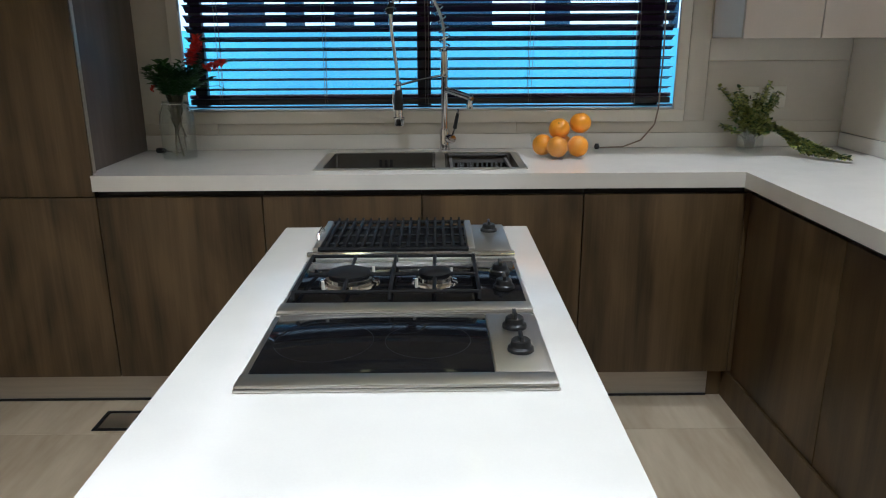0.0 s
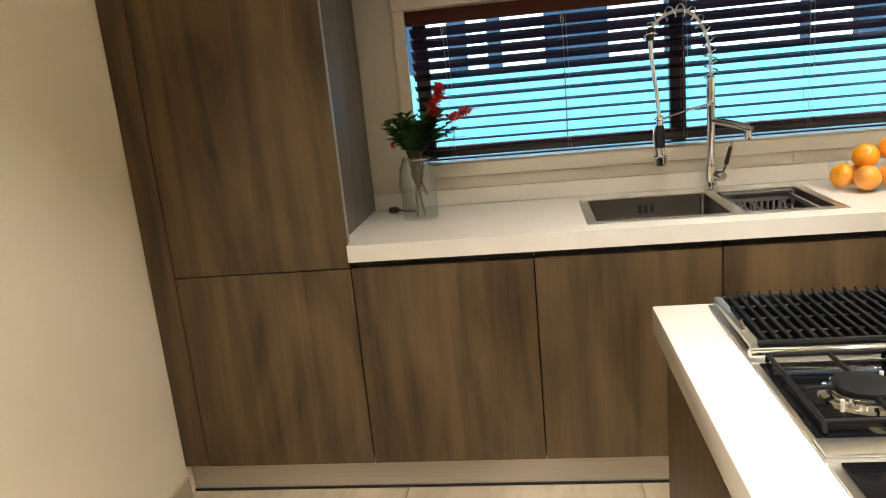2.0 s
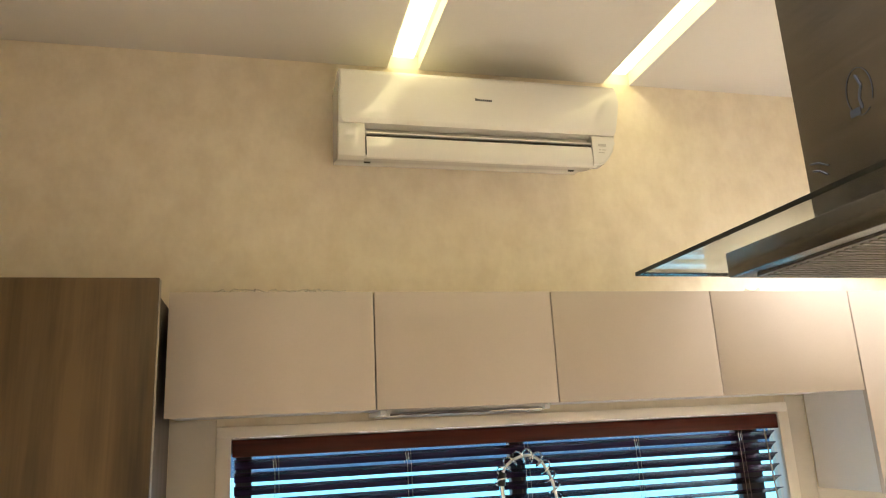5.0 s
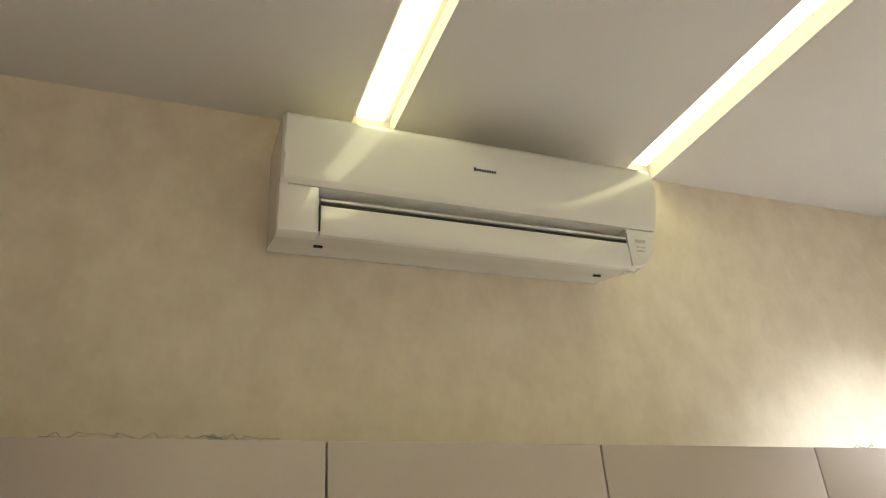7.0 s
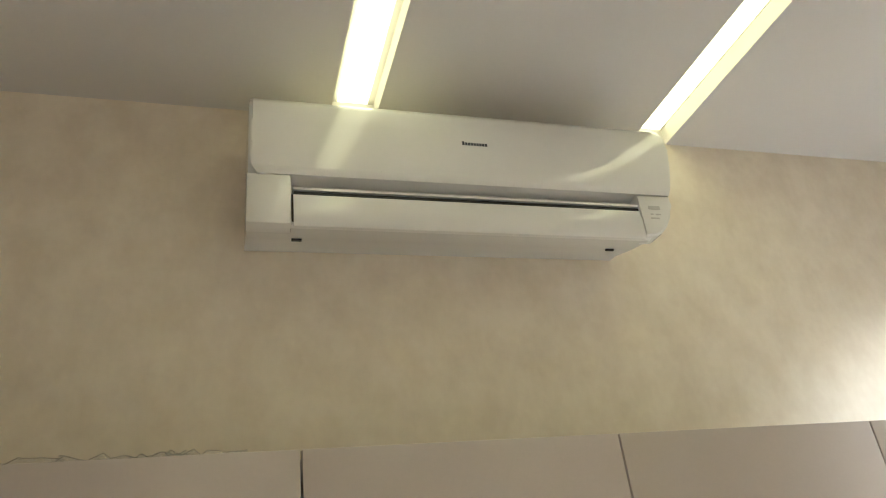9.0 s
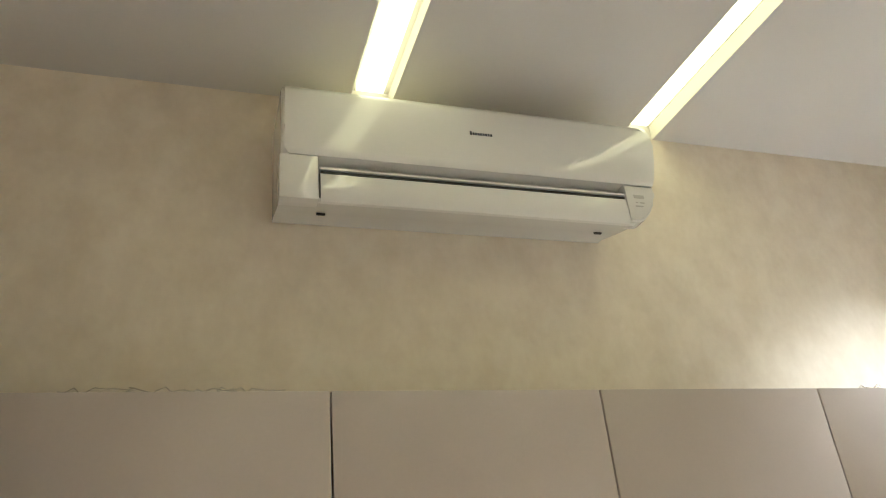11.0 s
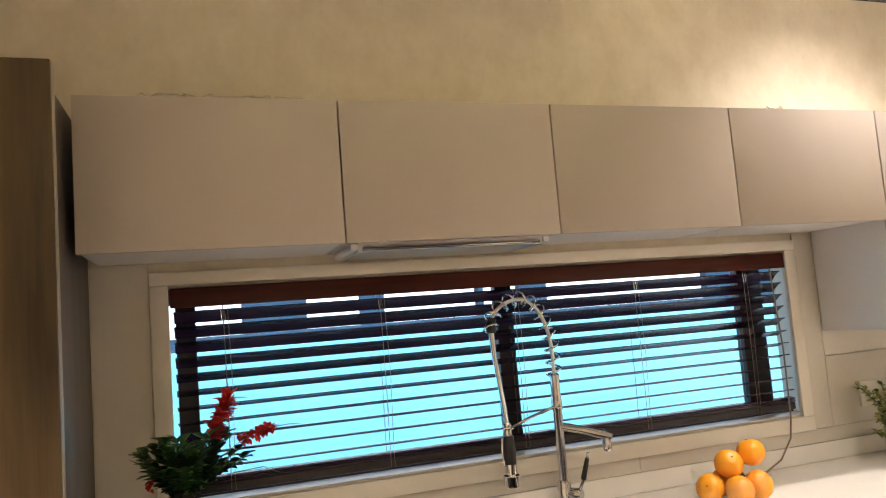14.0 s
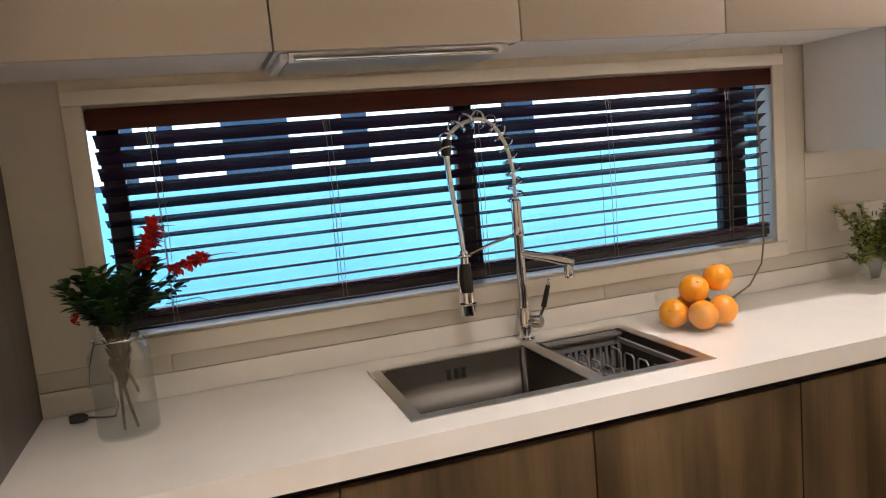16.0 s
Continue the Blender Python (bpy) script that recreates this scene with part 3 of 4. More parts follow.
part("rim", bm, M_STEEL, sink, "brushed steel rim", None)
for x0, x1, y0, y1, z in bowls:
    bm = bmesh.new()
    box(bm, x0, x1, y0, y1, z, RZ0)
    uprights = [e for e in bm.edges if abs(e.verts[0].co.z - e.verts[1].co.z) > 0.1]
    bmesh.ops.bevel(bm, geom=uprights, offset=0.014, segments=4, affect='EDGES')
    lids = [f for f in bm.faces if f.normal.z > 0.9]
    bmesh.ops.delete(bm, geom=lids, context='FACES')
    floor_edges = [e for e in bm.edges if max(v.co.z for v in e.verts) < z + 0.001]
    bmesh.ops.bevel(bm, geom=floor_edges, offset=0.008, segments=3, affect='EDGES')
    # bowl steel is darker than the rim to stand for shade
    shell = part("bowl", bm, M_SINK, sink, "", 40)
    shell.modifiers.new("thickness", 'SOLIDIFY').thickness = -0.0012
    cx, cy = (x0 + x1) / 2, (y0 + y1) / 2
    part("drain", lathe(bmesh.new(), [(0, 0.001), (0.02, 0.001), (0.03, 0.004), (0.045, 0.004), (0.048, 0.0005)], (cx, cy, z), 24), M_CHROME, sink)
for dx in (-0.022, 0.0, 0.022):
    part("overflow_slot", B(0.0 + dx - 0.006, 0.0 + dx + 0.006, 3.2235, 3.2255, 0.845, 0.875, bevel=0.0006), M_DARK, sink)

basket = thing("drainer_basket", (0.377, 3.04, 0.80), "grey plastic drainer basket hanging in the small bowl", "drainer basket")
gx0, gx1, gy0, gy1, gz0, gz1 = 0.262, 0.495, 2.885, 3.214, 0.795, 0.893
bm = bmesh.new()
box(bm, gx0, gx1, gy1 - 0.012, gy1, gz1 - 0.03, gz1, bevel=0.002)
box(bm, gx0, gx1, gy0, gy0 + 0.010, gz1 - 0.055, gz1 - 0.04, bevel=0.002)
box(bm, gx0, gx0 + 0.010, gy0 + 0.010, gy1 - 0.012, gz1 - 0.018, gz1 - 0.006)
box(bm, gx1 - 0.010, gx1, gy0 + 0.010, gy1 - 0.012, gz1 - 0.018, gz1 - 0.006)
part("rim", bm, M_GREYPLASTIC, basket)
for k in range(11):
    x = gx0 + 0.014 + k * (gx1 - gx0 - 0.036) / 10
    part("slat", B(x, x + 0.008, gy1 - 0.009, gy1 - 0.003, gz0 + 0.006, gz1 - 0.030), M_GREYPLASTIC, basket)
for k in range(9):
    y = gy0 + 0.02 + k * 0.033
    part("base_bar", B(gx0 + 0.002, gx1 - 0.002, y, y + 0.010, gz0, gz0 + 0.006), M_GREYPLASTIC, basket)
part("back_plate", B(gx0 - 0.004, gx1 + 0.004, gy1 - 0.030, gy1 + 0.006, gz1 + 0.002, gz1 + 0.008, bevel=0.002), M_GREYPLASTIC, basket, "flat grey hanging rim")
# brighter material than the basket imitates light falling on this bar
part("front_bar", B(gx0, gx1, gy0 - 0.012, gy0 + 0.008, gz1 - 0.030, gz1 - 0.022, bevel=0.002), M_STEEL, basket, "front bar, in steel for the light it catches")
for x in (gx0 + 0.045, gx0 + 0.085, gx1 - 0.045):
    for k in range(4):
        y = gy0 + 0.035 + k * 0.066
        loop = [(x, y, gz0 + 0.006), (x, y + 0.002, gz0 + 0.066), (x, y + 0.010, gz0 + 0.075), (x, y + 0.040, gz0 + 0.075), (x, y + 0.048, gz0 + 0.066), (x, y + 0.050, gz0 + 0.006)]
        part("wire_hoop", tube(bmesh.new(), loop, 0.0032, 6), M_GREYPLASTIC, basket)

FX, FY = 0.244, 3.288
tap = thing("kitchen_tap", (FX, FY, 0.9), "tall chrome spring-neck tap with a pull-down spray", "tap")
part("base", lathe(bmesh.new(), [(0, 0.001), (0.027, 0.001), (0.027, 0.006), (0.021, 0.010), (0.021, 0.085), (0.017, 0.095), (0.0, 0.096)], (FX, FY, 0.9), 28), M_CHROME, tap)
part("column", lathe(bmesh.new(), [(0, 0.09), (0.0135, 0.09), (0.0135, 0.30), (0.017, 0.305), (0.017, 0.33), (0.0145, 0.335), (0.0145, 0.405), (0.0095, 0.41), (0, 0.41)], (FX, FY, 0.9), 24), M_CHROME, tap)
part("valve", tube(bmesh.new(), [(FX + 0.012, FY - 0.006, 0.955), (FX + 0.03, FY - 0.035, 0.955), (FX + 0.034, FY - 0.041, 0.955)], [0.018, 0.019, 0.015], 20), M_CHROME, tap)
lever = part("lever", tube(bmesh.new(), [(FX + 0.03, FY - 0.034, 0.962), (FX + 0.040, FY - 0.045, 0.995), (FX + 0.056, FY - 0.062, 1.078)], [0.005, 0.0045, 0.004], 10), M_CHROME, tap)
part("grip", tube(bmesh.new(), [(FX + 0.041, FY - 0.046, 1.0), (FX + 0.053, FY - 0.059, 1.062)], [0.0085, 0.0065], 12), M_PLASTIC, lever, "black lever grip")
part("fixed_spout", tube(bmesh.new(), [(FX + 0.008, FY - 0.005, 1.152), (FX + 0.06, FY - 0.055, 1.140), (FX + 0.098, FY - 0.098, 1.128), (FX + 0.110, FY - 0.112, 1.124)], [0.012, 0.0125, 0.013, 0.009], 14), M_CHROME, tap)
part("spout_nozzle", lathe(bmesh.new(), [(0, 0), (0.0125, 0), (0.0135, 0.006), (0.0135, 0.022), (0.010, 0.038), (0, 0.038)], (FX + 0.100, FY - 0.100, 1.083), 18), M_CHROME, tap)
# sprung hose: up from the column, over, and down to the spray head
EX, EY, SX = 0.031, FY - 0.05, 0.060
arc = []
for k in range(49):
    u = k / 48
    a = math.pi * u
    mid, rad_ = (FX + EX) / 2, (FX - EX) / 2
    low, high = (1.345, 0.195) if u < 0.5 else (1.455, 0.085)
    arc.append(Vector((mid + rad_ * math.cos(a), FY + (EY - FY) * u, low + high * math.sin(a))))
neck = [Vector((FX, FY, 1.30)), Vector((FX, FY, 1.325))] + arc
neck[-1].z = 1.45
part("hose", tube(bmesh.new(), neck, 0.0055, 10), M_STEEL, tap, "thin steel inner hose")
coil = []
total = len(neck) - 1
turns = 12
path_len = [0.0]
for p, q in zip(neck, neck[1:]):
    path_len.append(path_len[-1] + (q - p).length)
for i in range(turns * 14 + 1):
    s = path_len[-1] * i / (turns * 14)
    j = max(k for k in range(total) if path_len[k] <= s + 1e-9)
    f = (s - path_len[j]) / max(1e-9, path_len[j + 1] - path_len[j])
    p = neck[j].lerp(neck[j + 1], f)
    d = (neck[j + 1] - neck[j]).normalized()
    e1 = Vector((0, 1, 0)) - d * d.y
    e1.normalize()
    e2 = d.cross(e1)
    a = 2 * math.pi * i / 14
    coil.append(p + 0.0215 * (math.cos(a) * e1 + math.sin(a) * e2))
part("spring", tube(bmesh.new(), coil, 0.0030, 6), M_CHROME, tap, "open chrome coil spring")
spray = part("spray_pipe", tube(bmesh.new(), [(EX, EY, 1.46), (EX + 0.004, EY, 1.38), (SX - 0.008, EY, 1.24), (SX - 0.003, EY, 1.17)], [0.0095, 0.0072, 0.0072, 0.0072], 12), M_CHROME, tap)
part("spray_collar", lathe(bmesh.new(), [(0, 0), (0.012, 0), (0.0125, 0.03), (0.008, 0.036), (0, 0.036)], (SX - 0.003, EY, 1.155), 18), M_CHROME, spray)
part("spray_grip", lathe(bmesh.new(), [(0, 0), (0.0175, 0), (0.0185, 0.035), (0.015, 0.080), (0, 0.081)], (SX - 0.003, EY, 1.075), 18), M_PLASTIC, spray, "black spray grip")
part("spray_nozzle", lathe(bmesh.new(), [(0, 0), (0.020, 0), (0.0225, 0.004), (0.0225, 0.024), (0.024, 0.027), (0.024, 0.033), (0.018, 0.036), (0.018, 0.064), (0, 0.064)], (SX - 0.003, EY, 1.012), 20), M_CHROME, spray)
part("hose_joint", tube(bmesh.new(), [(EX + 0.008, EY + 0.002, 1.490), (EX + 0.001, EY, 1.470), (EX, EY, 1.448)], [0.012, 0.0155, 0.013], 14), M_PLASTIC, spray, "black hose joint")
part("spray_lever", tube(bmesh.new(), [(SX - 0.024, EY - 0.004, 1.150), (SX - 0.027, EY - 0.006, 1.11), (SX - 0.021, EY - 0.004, 1.072)], 0.003, 8), M_CHROME, spray)
part("hook_arm", tube(bmesh.new(), [(FX - 0.012, FY, 1.21), (0.15, FY - 0.026, 1.196), (SX + 0.012, EY, 1.178)], 0.0045, 8), M_CHROME, tap)
bm = bmesh.new()
tube(bm, [(SX - 0.003 + 0.017 * math.cos(a), EY + 0.017 * math.sin(a), 1.176) for a in (2 * math.pi * k / 20 for k in range(19))], 0.0035, 6)
part("hook_ring", bm, M_CHROME, tap)

# ---- on the worktop ----
bowl = thing("fruit_bowl", (0.69, 3.10, 0.9), "small clear glass bowl with a wavy rim", "bowl")
part("glass", lathe(bmesh.new(), [(0, 0.0015), (0.055, 0.0015), (0.088, 0.020), (0.106, 0.055), (0.113, 0.098), (0.1105, 0.099), (0.1035, 0.056), (0.085, 0.0235), (0.053, 0.006), (0, 0.006)], (0.69, 3.10, 0.9), 48, 0.07, 7), M_BOWL, bowl, "", 60)
for k in range(3):
    a = 0.6 + k * 2.094
    part("foot", lathe(bmesh.new(), [(0, 0), (0.016, 0.0004), (0.014, 0.006), (0.010, 0.016), (0, 0.018)], (0.69 + 0.072 * math.cos(a), 3.10 + 0.072 * math.sin(a), 0.9006), 14), M_BOWL, bowl, "clear glass foot")
orange_bm = bmesh.new()
bmesh.ops.create_uvsphere(orange_bm, u_segments=24, v_segments=16, radius=0.0415)
for v in orange_bm.verts:
    v.co.z *= 0.95
    if v.co.z > 0.0366:
        v.co.z -= 0.0022
orange_mesh = mesh_of("fruit", orange_bm, M_ORANGE, 60)
button_bm = lathe(bmesh.new(), [(0, 0.0012), (0.0022, 0.0008), (0.0034, -0.001), (0, -0.002)], (0, 0, 0.0372), 8)
button_mesh = mesh_of("stem_button", button_bm, M_STEM, 60)
for k, (x, y, z) in enumerate(((0.632, 3.122, 0.9475), (0.680, 3.054, 0.9475), (0.764, 3.075, 0.9475), (0.712, 3.158, 0.9475), (0.694, 3.108, 1.0115), (0.776, 3.108, 1.0340))):
    o = new("orange", orange_mesh)
    o.location = (x, y, z)
    o.rotation_euler = (0.5 * k + 0.6, 0.9 * k - 1.1, 1.7 * k)
    tagged(o, "ripe orange fruit piled in the glass bowl", "orange", "oranges in the bowl")
    c = new("stem_button", button_mesh)
    c.parent = o


def leaf(bm, at, direction, length, width, droop=0.25):
    """One small folded leaf with a pointed tip."""
    d = Vector(direction).normalized()
    side = d.cross(Vector((0, 0, 1)))
    side = side.normalized() if side.length > 1e-3 else Vector((1, 0, 0))
    up = side.cross(d)
    at = Vector(at)
    rows = []
    for u, w in ((0, 0.10), (0.3, 0.9), (0.6, 1.0), (0.85, 0.55), (1.0, 0.04)):
        c = at + d * length * u - up * length * droop * u * u
        rows.append([bm.verts.new(c - side * width * w / 2 + up * width * 0.18 * w), bm.verts.new(c), bm.verts.new(c + side * width * w / 2 + up * width * 0.18 * w)])
    for a, b in zip(rows, rows[1:]):
        for j in range(2):
            bm.faces.new((a[j], a[j + 1], b[j + 1], b[j]))


VX, VY = -0.812, 3.130
vase = thing("flower_vase", (VX, VY, 0.9), "clear glass bottle vase with a wire clip", "vase")
part("glass", lathe(bmesh.new(), [(0, 0.001), (0.063, 0.001), (0.066, 0.006), (0.066, 0.185), (0.050, 0.208), (0.050, 0.226), (0.0478, 0.226), (0.0478, 0.207), (0.0638, 0.184), (0.0638, 0.008), (0, 0.008)], (VX, VY, 0.9), 36), M_VASE, vase, "", 60)
bm = bmesh.new()
tube(bm, [(VX + 0.0515 * math.cos(a), VY + 0.0515 * math.sin(a), 1.117) for a in (2 * math.pi * k / 28 for k in range(29))], 0.0016, 6)
tube(bm, [(VX - 0.045, VY - 0.008, 1.117), (VX - 0.058, VY - 0.02, 1.07), (VX - 0.064, VY - 0.024, 1.02)], 0.0016, 6)
tube(bm, [(VX + 0.045, VY - 0.004, 1.117), (VX + 0.062, VY - 0.012, 1.110), (VX + 0.058, VY - 0.014, 1.092), (VX + 0.046, VY - 0.006, 1.10)], 0.002, 6)
part("wire_clip", bm, M_CHROME, vase, "bent wire clip")

rnd = random.Random(11)
bouquet = thing("flower_bunch", (VX, VY, 0.91), "artificial green bunch with red flower spikes in the vase", "flowers")
for p in ([(VX - 0.008, VY - 0.02, 0.912), (VX - 0.006, VY, 1.05), (VX - 0.02, VY, 1.16)], [(VX + 0.02, VY - 0.02, 0.914), (VX - 0.004, VY - 0.005, 1.03), (VX + 0.01, VY, 1.17)],
          [(VX + 0.028, VY + 0.01, 0.985), (VX + 0.004, VY, 1.07), (VX + 0.03, VY, 1.18)]):
    part("stem", tube(bmesh.new(), p, [0.0032, 0.004, 0.003], 7), M_STEM, bouquet)
bm = bmesh.new()
for k in range(90):
    a = rnd.uniform(0, 6.28)
    z = rnd.uniform(1.0, 1.15)
    r = 0.006 + 0.030 * (z - 1.0) / 0.15
    leaf(bm, (VX + r * 0.5 * math.cos(a), VY + r * 0.5 * math.sin(a), z), (0.35 * math.cos(a), 0.35 * math.sin(a), 1.0), 0.060, 0.020, 0.05)
part("lower_foliage", bm, M_STEM, bouquet, "dark packed lower leaves")
bm = bmesh.new()
for k in range(64):
    a, up = rnd.uniform(0, 6.28), rnd.uniform(0.4, 1.7)
    d = Vector((math.cos(a) * 0.85 + 0.2, math.sin(a) * 0.65, up)).normalized()
    ln = rnd.uniform(0.07, 0.155)
    p0 = Vector((VX, VY, 1.135))
    for j in range(7):
        q = p0 + d * ln * (j + 1) / 7 + Vector((0.02, 0, 0)) * (j / 7)
        for s in (-1, 1):
            sd = d.cross(Vector((0, 0, 1))).normalized() * s
            leaf(bm, q, d * 0.7 + sd * 0.8 + Vector((0, 0, rnd.uniform(-0.1, 0.4))), rnd.uniform(0.028, 0.046), rnd.uniform(0.018, 0.028))
part("foliage", bm, M_LEAF, bouquet, "dark green serrated leaves")


def spike(points, size):
    bm = bmesh.new()
    for p, q in zip(points, points[1:]):
        p, q = Vector(p), Vector(q)
        n = int((q - p).length / 0.0035)
        for k in range(n):
            c = p.lerp(q, k / n)
            for j in range(4):
                d = Vector((rnd.uniform(-1, 1), rnd.uniform(-1, 1), rnd.uniform(-0.6, 1))) + (q - p).normalized() * 0.6
                leaf(bm, c, d, size * rnd.uniform(0.7, 1.2), size * 0.6)
    return bm


part("flower_spike", spike([(-0.745, 3.13, 1.262), (-0.722, 3.13, 1.305), (-0.703, 3.13, 1.352)], 0.034), M_RED, bouquet, "thick red flower spike")
part("flower_spike", spike([(-0.682, 3.12, 1.248), (-0.645, 3.12, 1.262), (-0.602, 3.12, 1.274)], 0.022), M_RED, bouquet, "thin red flower spike")
part("flower_spike", spike([(-0.885, 3.10, 1.165), (-0.878, 3.10, 1.185)], 0.014), M_RED, bouquet, "small red flower")
for p in ([(-0.602, 3.12, 1.274), (-0.565, 3.12, 1.276), (-0.535, 3.12, 1.274)], [(-0.703, 3.13, 1.352), (-0.68, 3.13, 1.352), (-0.66, 3.13, 1.350)],
          [(VX, VY, 1.14), (-0.72, 3.13, 1.22), (-0.682, 3.12, 1.248)], [(VX, VY, 1.14), (-0.76, 3.13, 1.22), (-0.745, 3.13, 1.262)],
          [(-0.70, 3.11, 1.18), (-0.63, 3.11, 1.185), (-0.59, 3.11, 1.165)], [(-0.84, 3.11, 1.2), (-0.90, 3.11, 1.225), (-0.925, 3.11, 1.24)]):
    part("tendril", tube(bmesh.new(), p, [0.0016, 0.0012, 0.0006], 5), M_LEAF, bouquet)

PX, PY = 1.500, 3.215
pot = thing("plant_jar", (PX, PY, 0.9), "clear glass jar holding a trailing plant", "jar")
part("glass", lathe(bmesh.new(), [(0, 0.001), (0.045, 0.001), (0.052, 0.012), (0.052, 0.105), (0.049, 0.105), (0.049, 0.014), (0, 0.010)], (PX, PY, 0.9), 32), M_VASE, pot, "", 60)
plant = thing("trailing_plant", (PX, PY, 0.91), "light green small-leaved trailing plant in a glass jar", "plant")
bm = bmesh.new()
lf, ld = bmesh.new(), bmesh.new()
for k in range(80):
    a = rnd.uniform(0, 6.28)
    spread, up = rnd.uniform(0.05, 0.15), rnd.uniform(0.05, 0.235)
    trail = k % 4 == 0
    end = Vector((PX + spread * math.cos(a) * 0.9 - 0.02, PY - abs(spread * math.sin(a)) * 0.9 + 0.03, 0.95 + up))
    pts = [Vector((PX + rnd.uniform(-0.02, 0.02), PY, 0.915)), Vector((PX + 0.3 * (end.x - PX), PY + 0.3 * (end.y - PY), 0.93 + up * 0.6)), end]
    if trail:
        s = rnd.uniform(0.3, 1.0)
        pts = [Vector((PX, PY, 0.93)), Vector((PX + 0.06, PY - 0.05, 1.01)), Vector((PX + 0.08 + 0.09 * s, PY - 0.06 - 0.11 * s, 0.95)), Vector((PX + 0.08 + 0.17 * s + rnd.uniform(-0.02, 0.02), PY - 0.06 - 0.25 * s, 0.912))]
    tube(bm, pts, 0.0012, 5)
    for p, q in zip(pts, pts[1:]):
        for j in range(11):
            c = p.lerp(q, j / 11)
            if c.z < 0.985 and (c.x - PX) ** 2 + (c.y - PY) ** 2 < 0.0024:
                continue
            for s in range(3):
                d = Vector((rnd.uniform(-1, 1), rnd.uniform(-1, 0.6), rnd.uniform(-0.2, 1)))
                leaf(lf if rnd.random() < 0.75 else ld, c, d, rnd.uniform(0.014, 0.026), rnd.uniform(0.010, 0.017))
part("stem", bm, M_STEM, plant)
part("foliage", lf, M_LEAF2, plant, "pale green leaves")
part("foliage", ld, M_LEAF, plant, "dark green leaves")

plug = thing("power_plug", (-0.935, 3.262, 0.9), "black plug with a short cable lying on the worktop", "plug")
part("body", tube(bmesh.new(), [(-0.955, 3.262, 0.9125), (-0.945, 3.262, 0.9135), (-0.925, 3.262, 0.9125), (-0.915, 3.262, 0.911)], [0.010, 0.0120, 0.0115, 0.006], 12), M_PLASTIC, plug)
part("cable", tube(bmesh.new(), [(-0.915, 3.262, 0.911), (-0.88, 3.258, 0.905), (-0.855, 3.25, 0.906), (-0.855, 3.33, 0.908), (-0.862, 3.343, 0.94), (-0.862, 3.343, 0.985)], 0.0028, 6), M_PLASTIC, plug)


def socket(x0, z0, kind):
    w = 0.09
    s = thing("wall_" + kind, (x0 + w / 2, WALL - 0.008, z0), "square white plastic wall " + kind + " on the splashback", kind, "sockets on the splashback")
    part("plate", B(x0, x0 + w, WALL - 0.017, WALL - 0.0072, z0, z0 + 0.09, bevel=0.003), M_WHITE, s)
    part("rocker", B(x0 + 0.022, x0 + 0.068, WALL - 0.0195, WALL - 0.0172, z0 + 0.016, z0 + 0.074, bevel=0.001), M_WHITE, s)
    for dx in (0.036, 0.054):
        part("slot", B(x0 + dx - 0.0025, x0 + dx + 0.0025, WALL - 0.0202, WALL - 0.0196, z0 + 0.037, z0 + 0.053), M_DARK, s)


socket(1.482, 1.066, "socket")
socket(1.598, 1.066, "socket")

# ---- island ----
IX0, IX1, IY0, IY1 = -0.172, 0.438, 0.66, 2.022
island = thing("island_cabinet", (0.13, 1.3, 0), "brown oak kitchen island cabinet under a white worktop", "island")
part("body", B(IX0 + 0.045, IX1 - 0.045, IY0 + 0.05, IY1 - 0.045, 0.10, 0.842), M_WOODSIDE, island, "", None)
for k in range(3):
    a, b = IY0 + 0.03 + k * 0.44, IY0 + 0.03 + (k + 1) * 0.44
    part("side_panel", B(IX0 + 0.025, IX0 + 0.044, a + 0.0015, b - 0.0015, 0.10, 0.842, bevel=0.001), M_WOOD, island)
    part("door", B(IX1 - 0.044, IX1 - 0.025, a + 0.0015, b - 0.0015, 0.10, 0.82, bevel=0.001), M_WOOD, island)
part("end_panel", B(IX0 + 0.0255, IX1 - 0.0255, IY1 - 0.044, IY1 - 0.025, 0.10, 0.842, bevel=0.001), M_WOOD, island)
part("end_panel", B(IX0 + 0.0255, IX1 - 0.0255, IY0 + 0.03, IY0 + 0.049, 0.10, 0.842, bevel=0.001), M_WOOD, island)
part("plinth", B(IX0 + 0.06, IX1 - 0.06, IY0 + 0.06, IY1 - 0.06, 0.001, 0.099), M_PLINTH, island)
single("island_worktop", B(IX0, IX1, IY0, IY1, 0.844, 0.900, bevel=0.003), M_QUARTZ, "bright white quartz worktop on the island", "worktop")

HX0, HX1 = -0.067, 0.376
Z = 0.9008


def knob(x, y, parent, z=0.910):
    k = part("knob", lathe(bmesh.new(), [(0, 0.0), (0.020, 0.0), (0.0195, 0.005), (0.016, 0.008), (0.0145, 0.016), (0.012, 0.018), (0, 0.018)], (x, y, z), 20), M_PLASTIC, parent, "black control knob")
    part("pointer", B(x - 0.003, x + 0.003, y - 0.0145, y + 0.0145, z + 0.0182, z + 0.026, bevel=0.001), M_PLASTIC, k)


hob = thing("ceramic_hob", (0.15, 1.26, 0.9), "black ceramic glass hob with steel trim on the island", "hob")
part("tray", B(HX0, HX1, 1.132, 1.402, Z, Z + 0.004, bevel=0.0015), M_STEEL, hob, "brushed steel tray")
part("front_trim", B(HX0 + 0.001, HX1 - 0.001, 1.134, 1.172, Z + 0.0042, Z + 0.010, bevel=0.003), M_STEEL, hob, "steel front bar")
part("glass_top", B(HX0 + 0.012, 0.290, 1.174, 1.394, Z + 0.0042, Z + 0.009, bevel=0.001), M_BLACKGLASS, hob, "black ceramic glass")
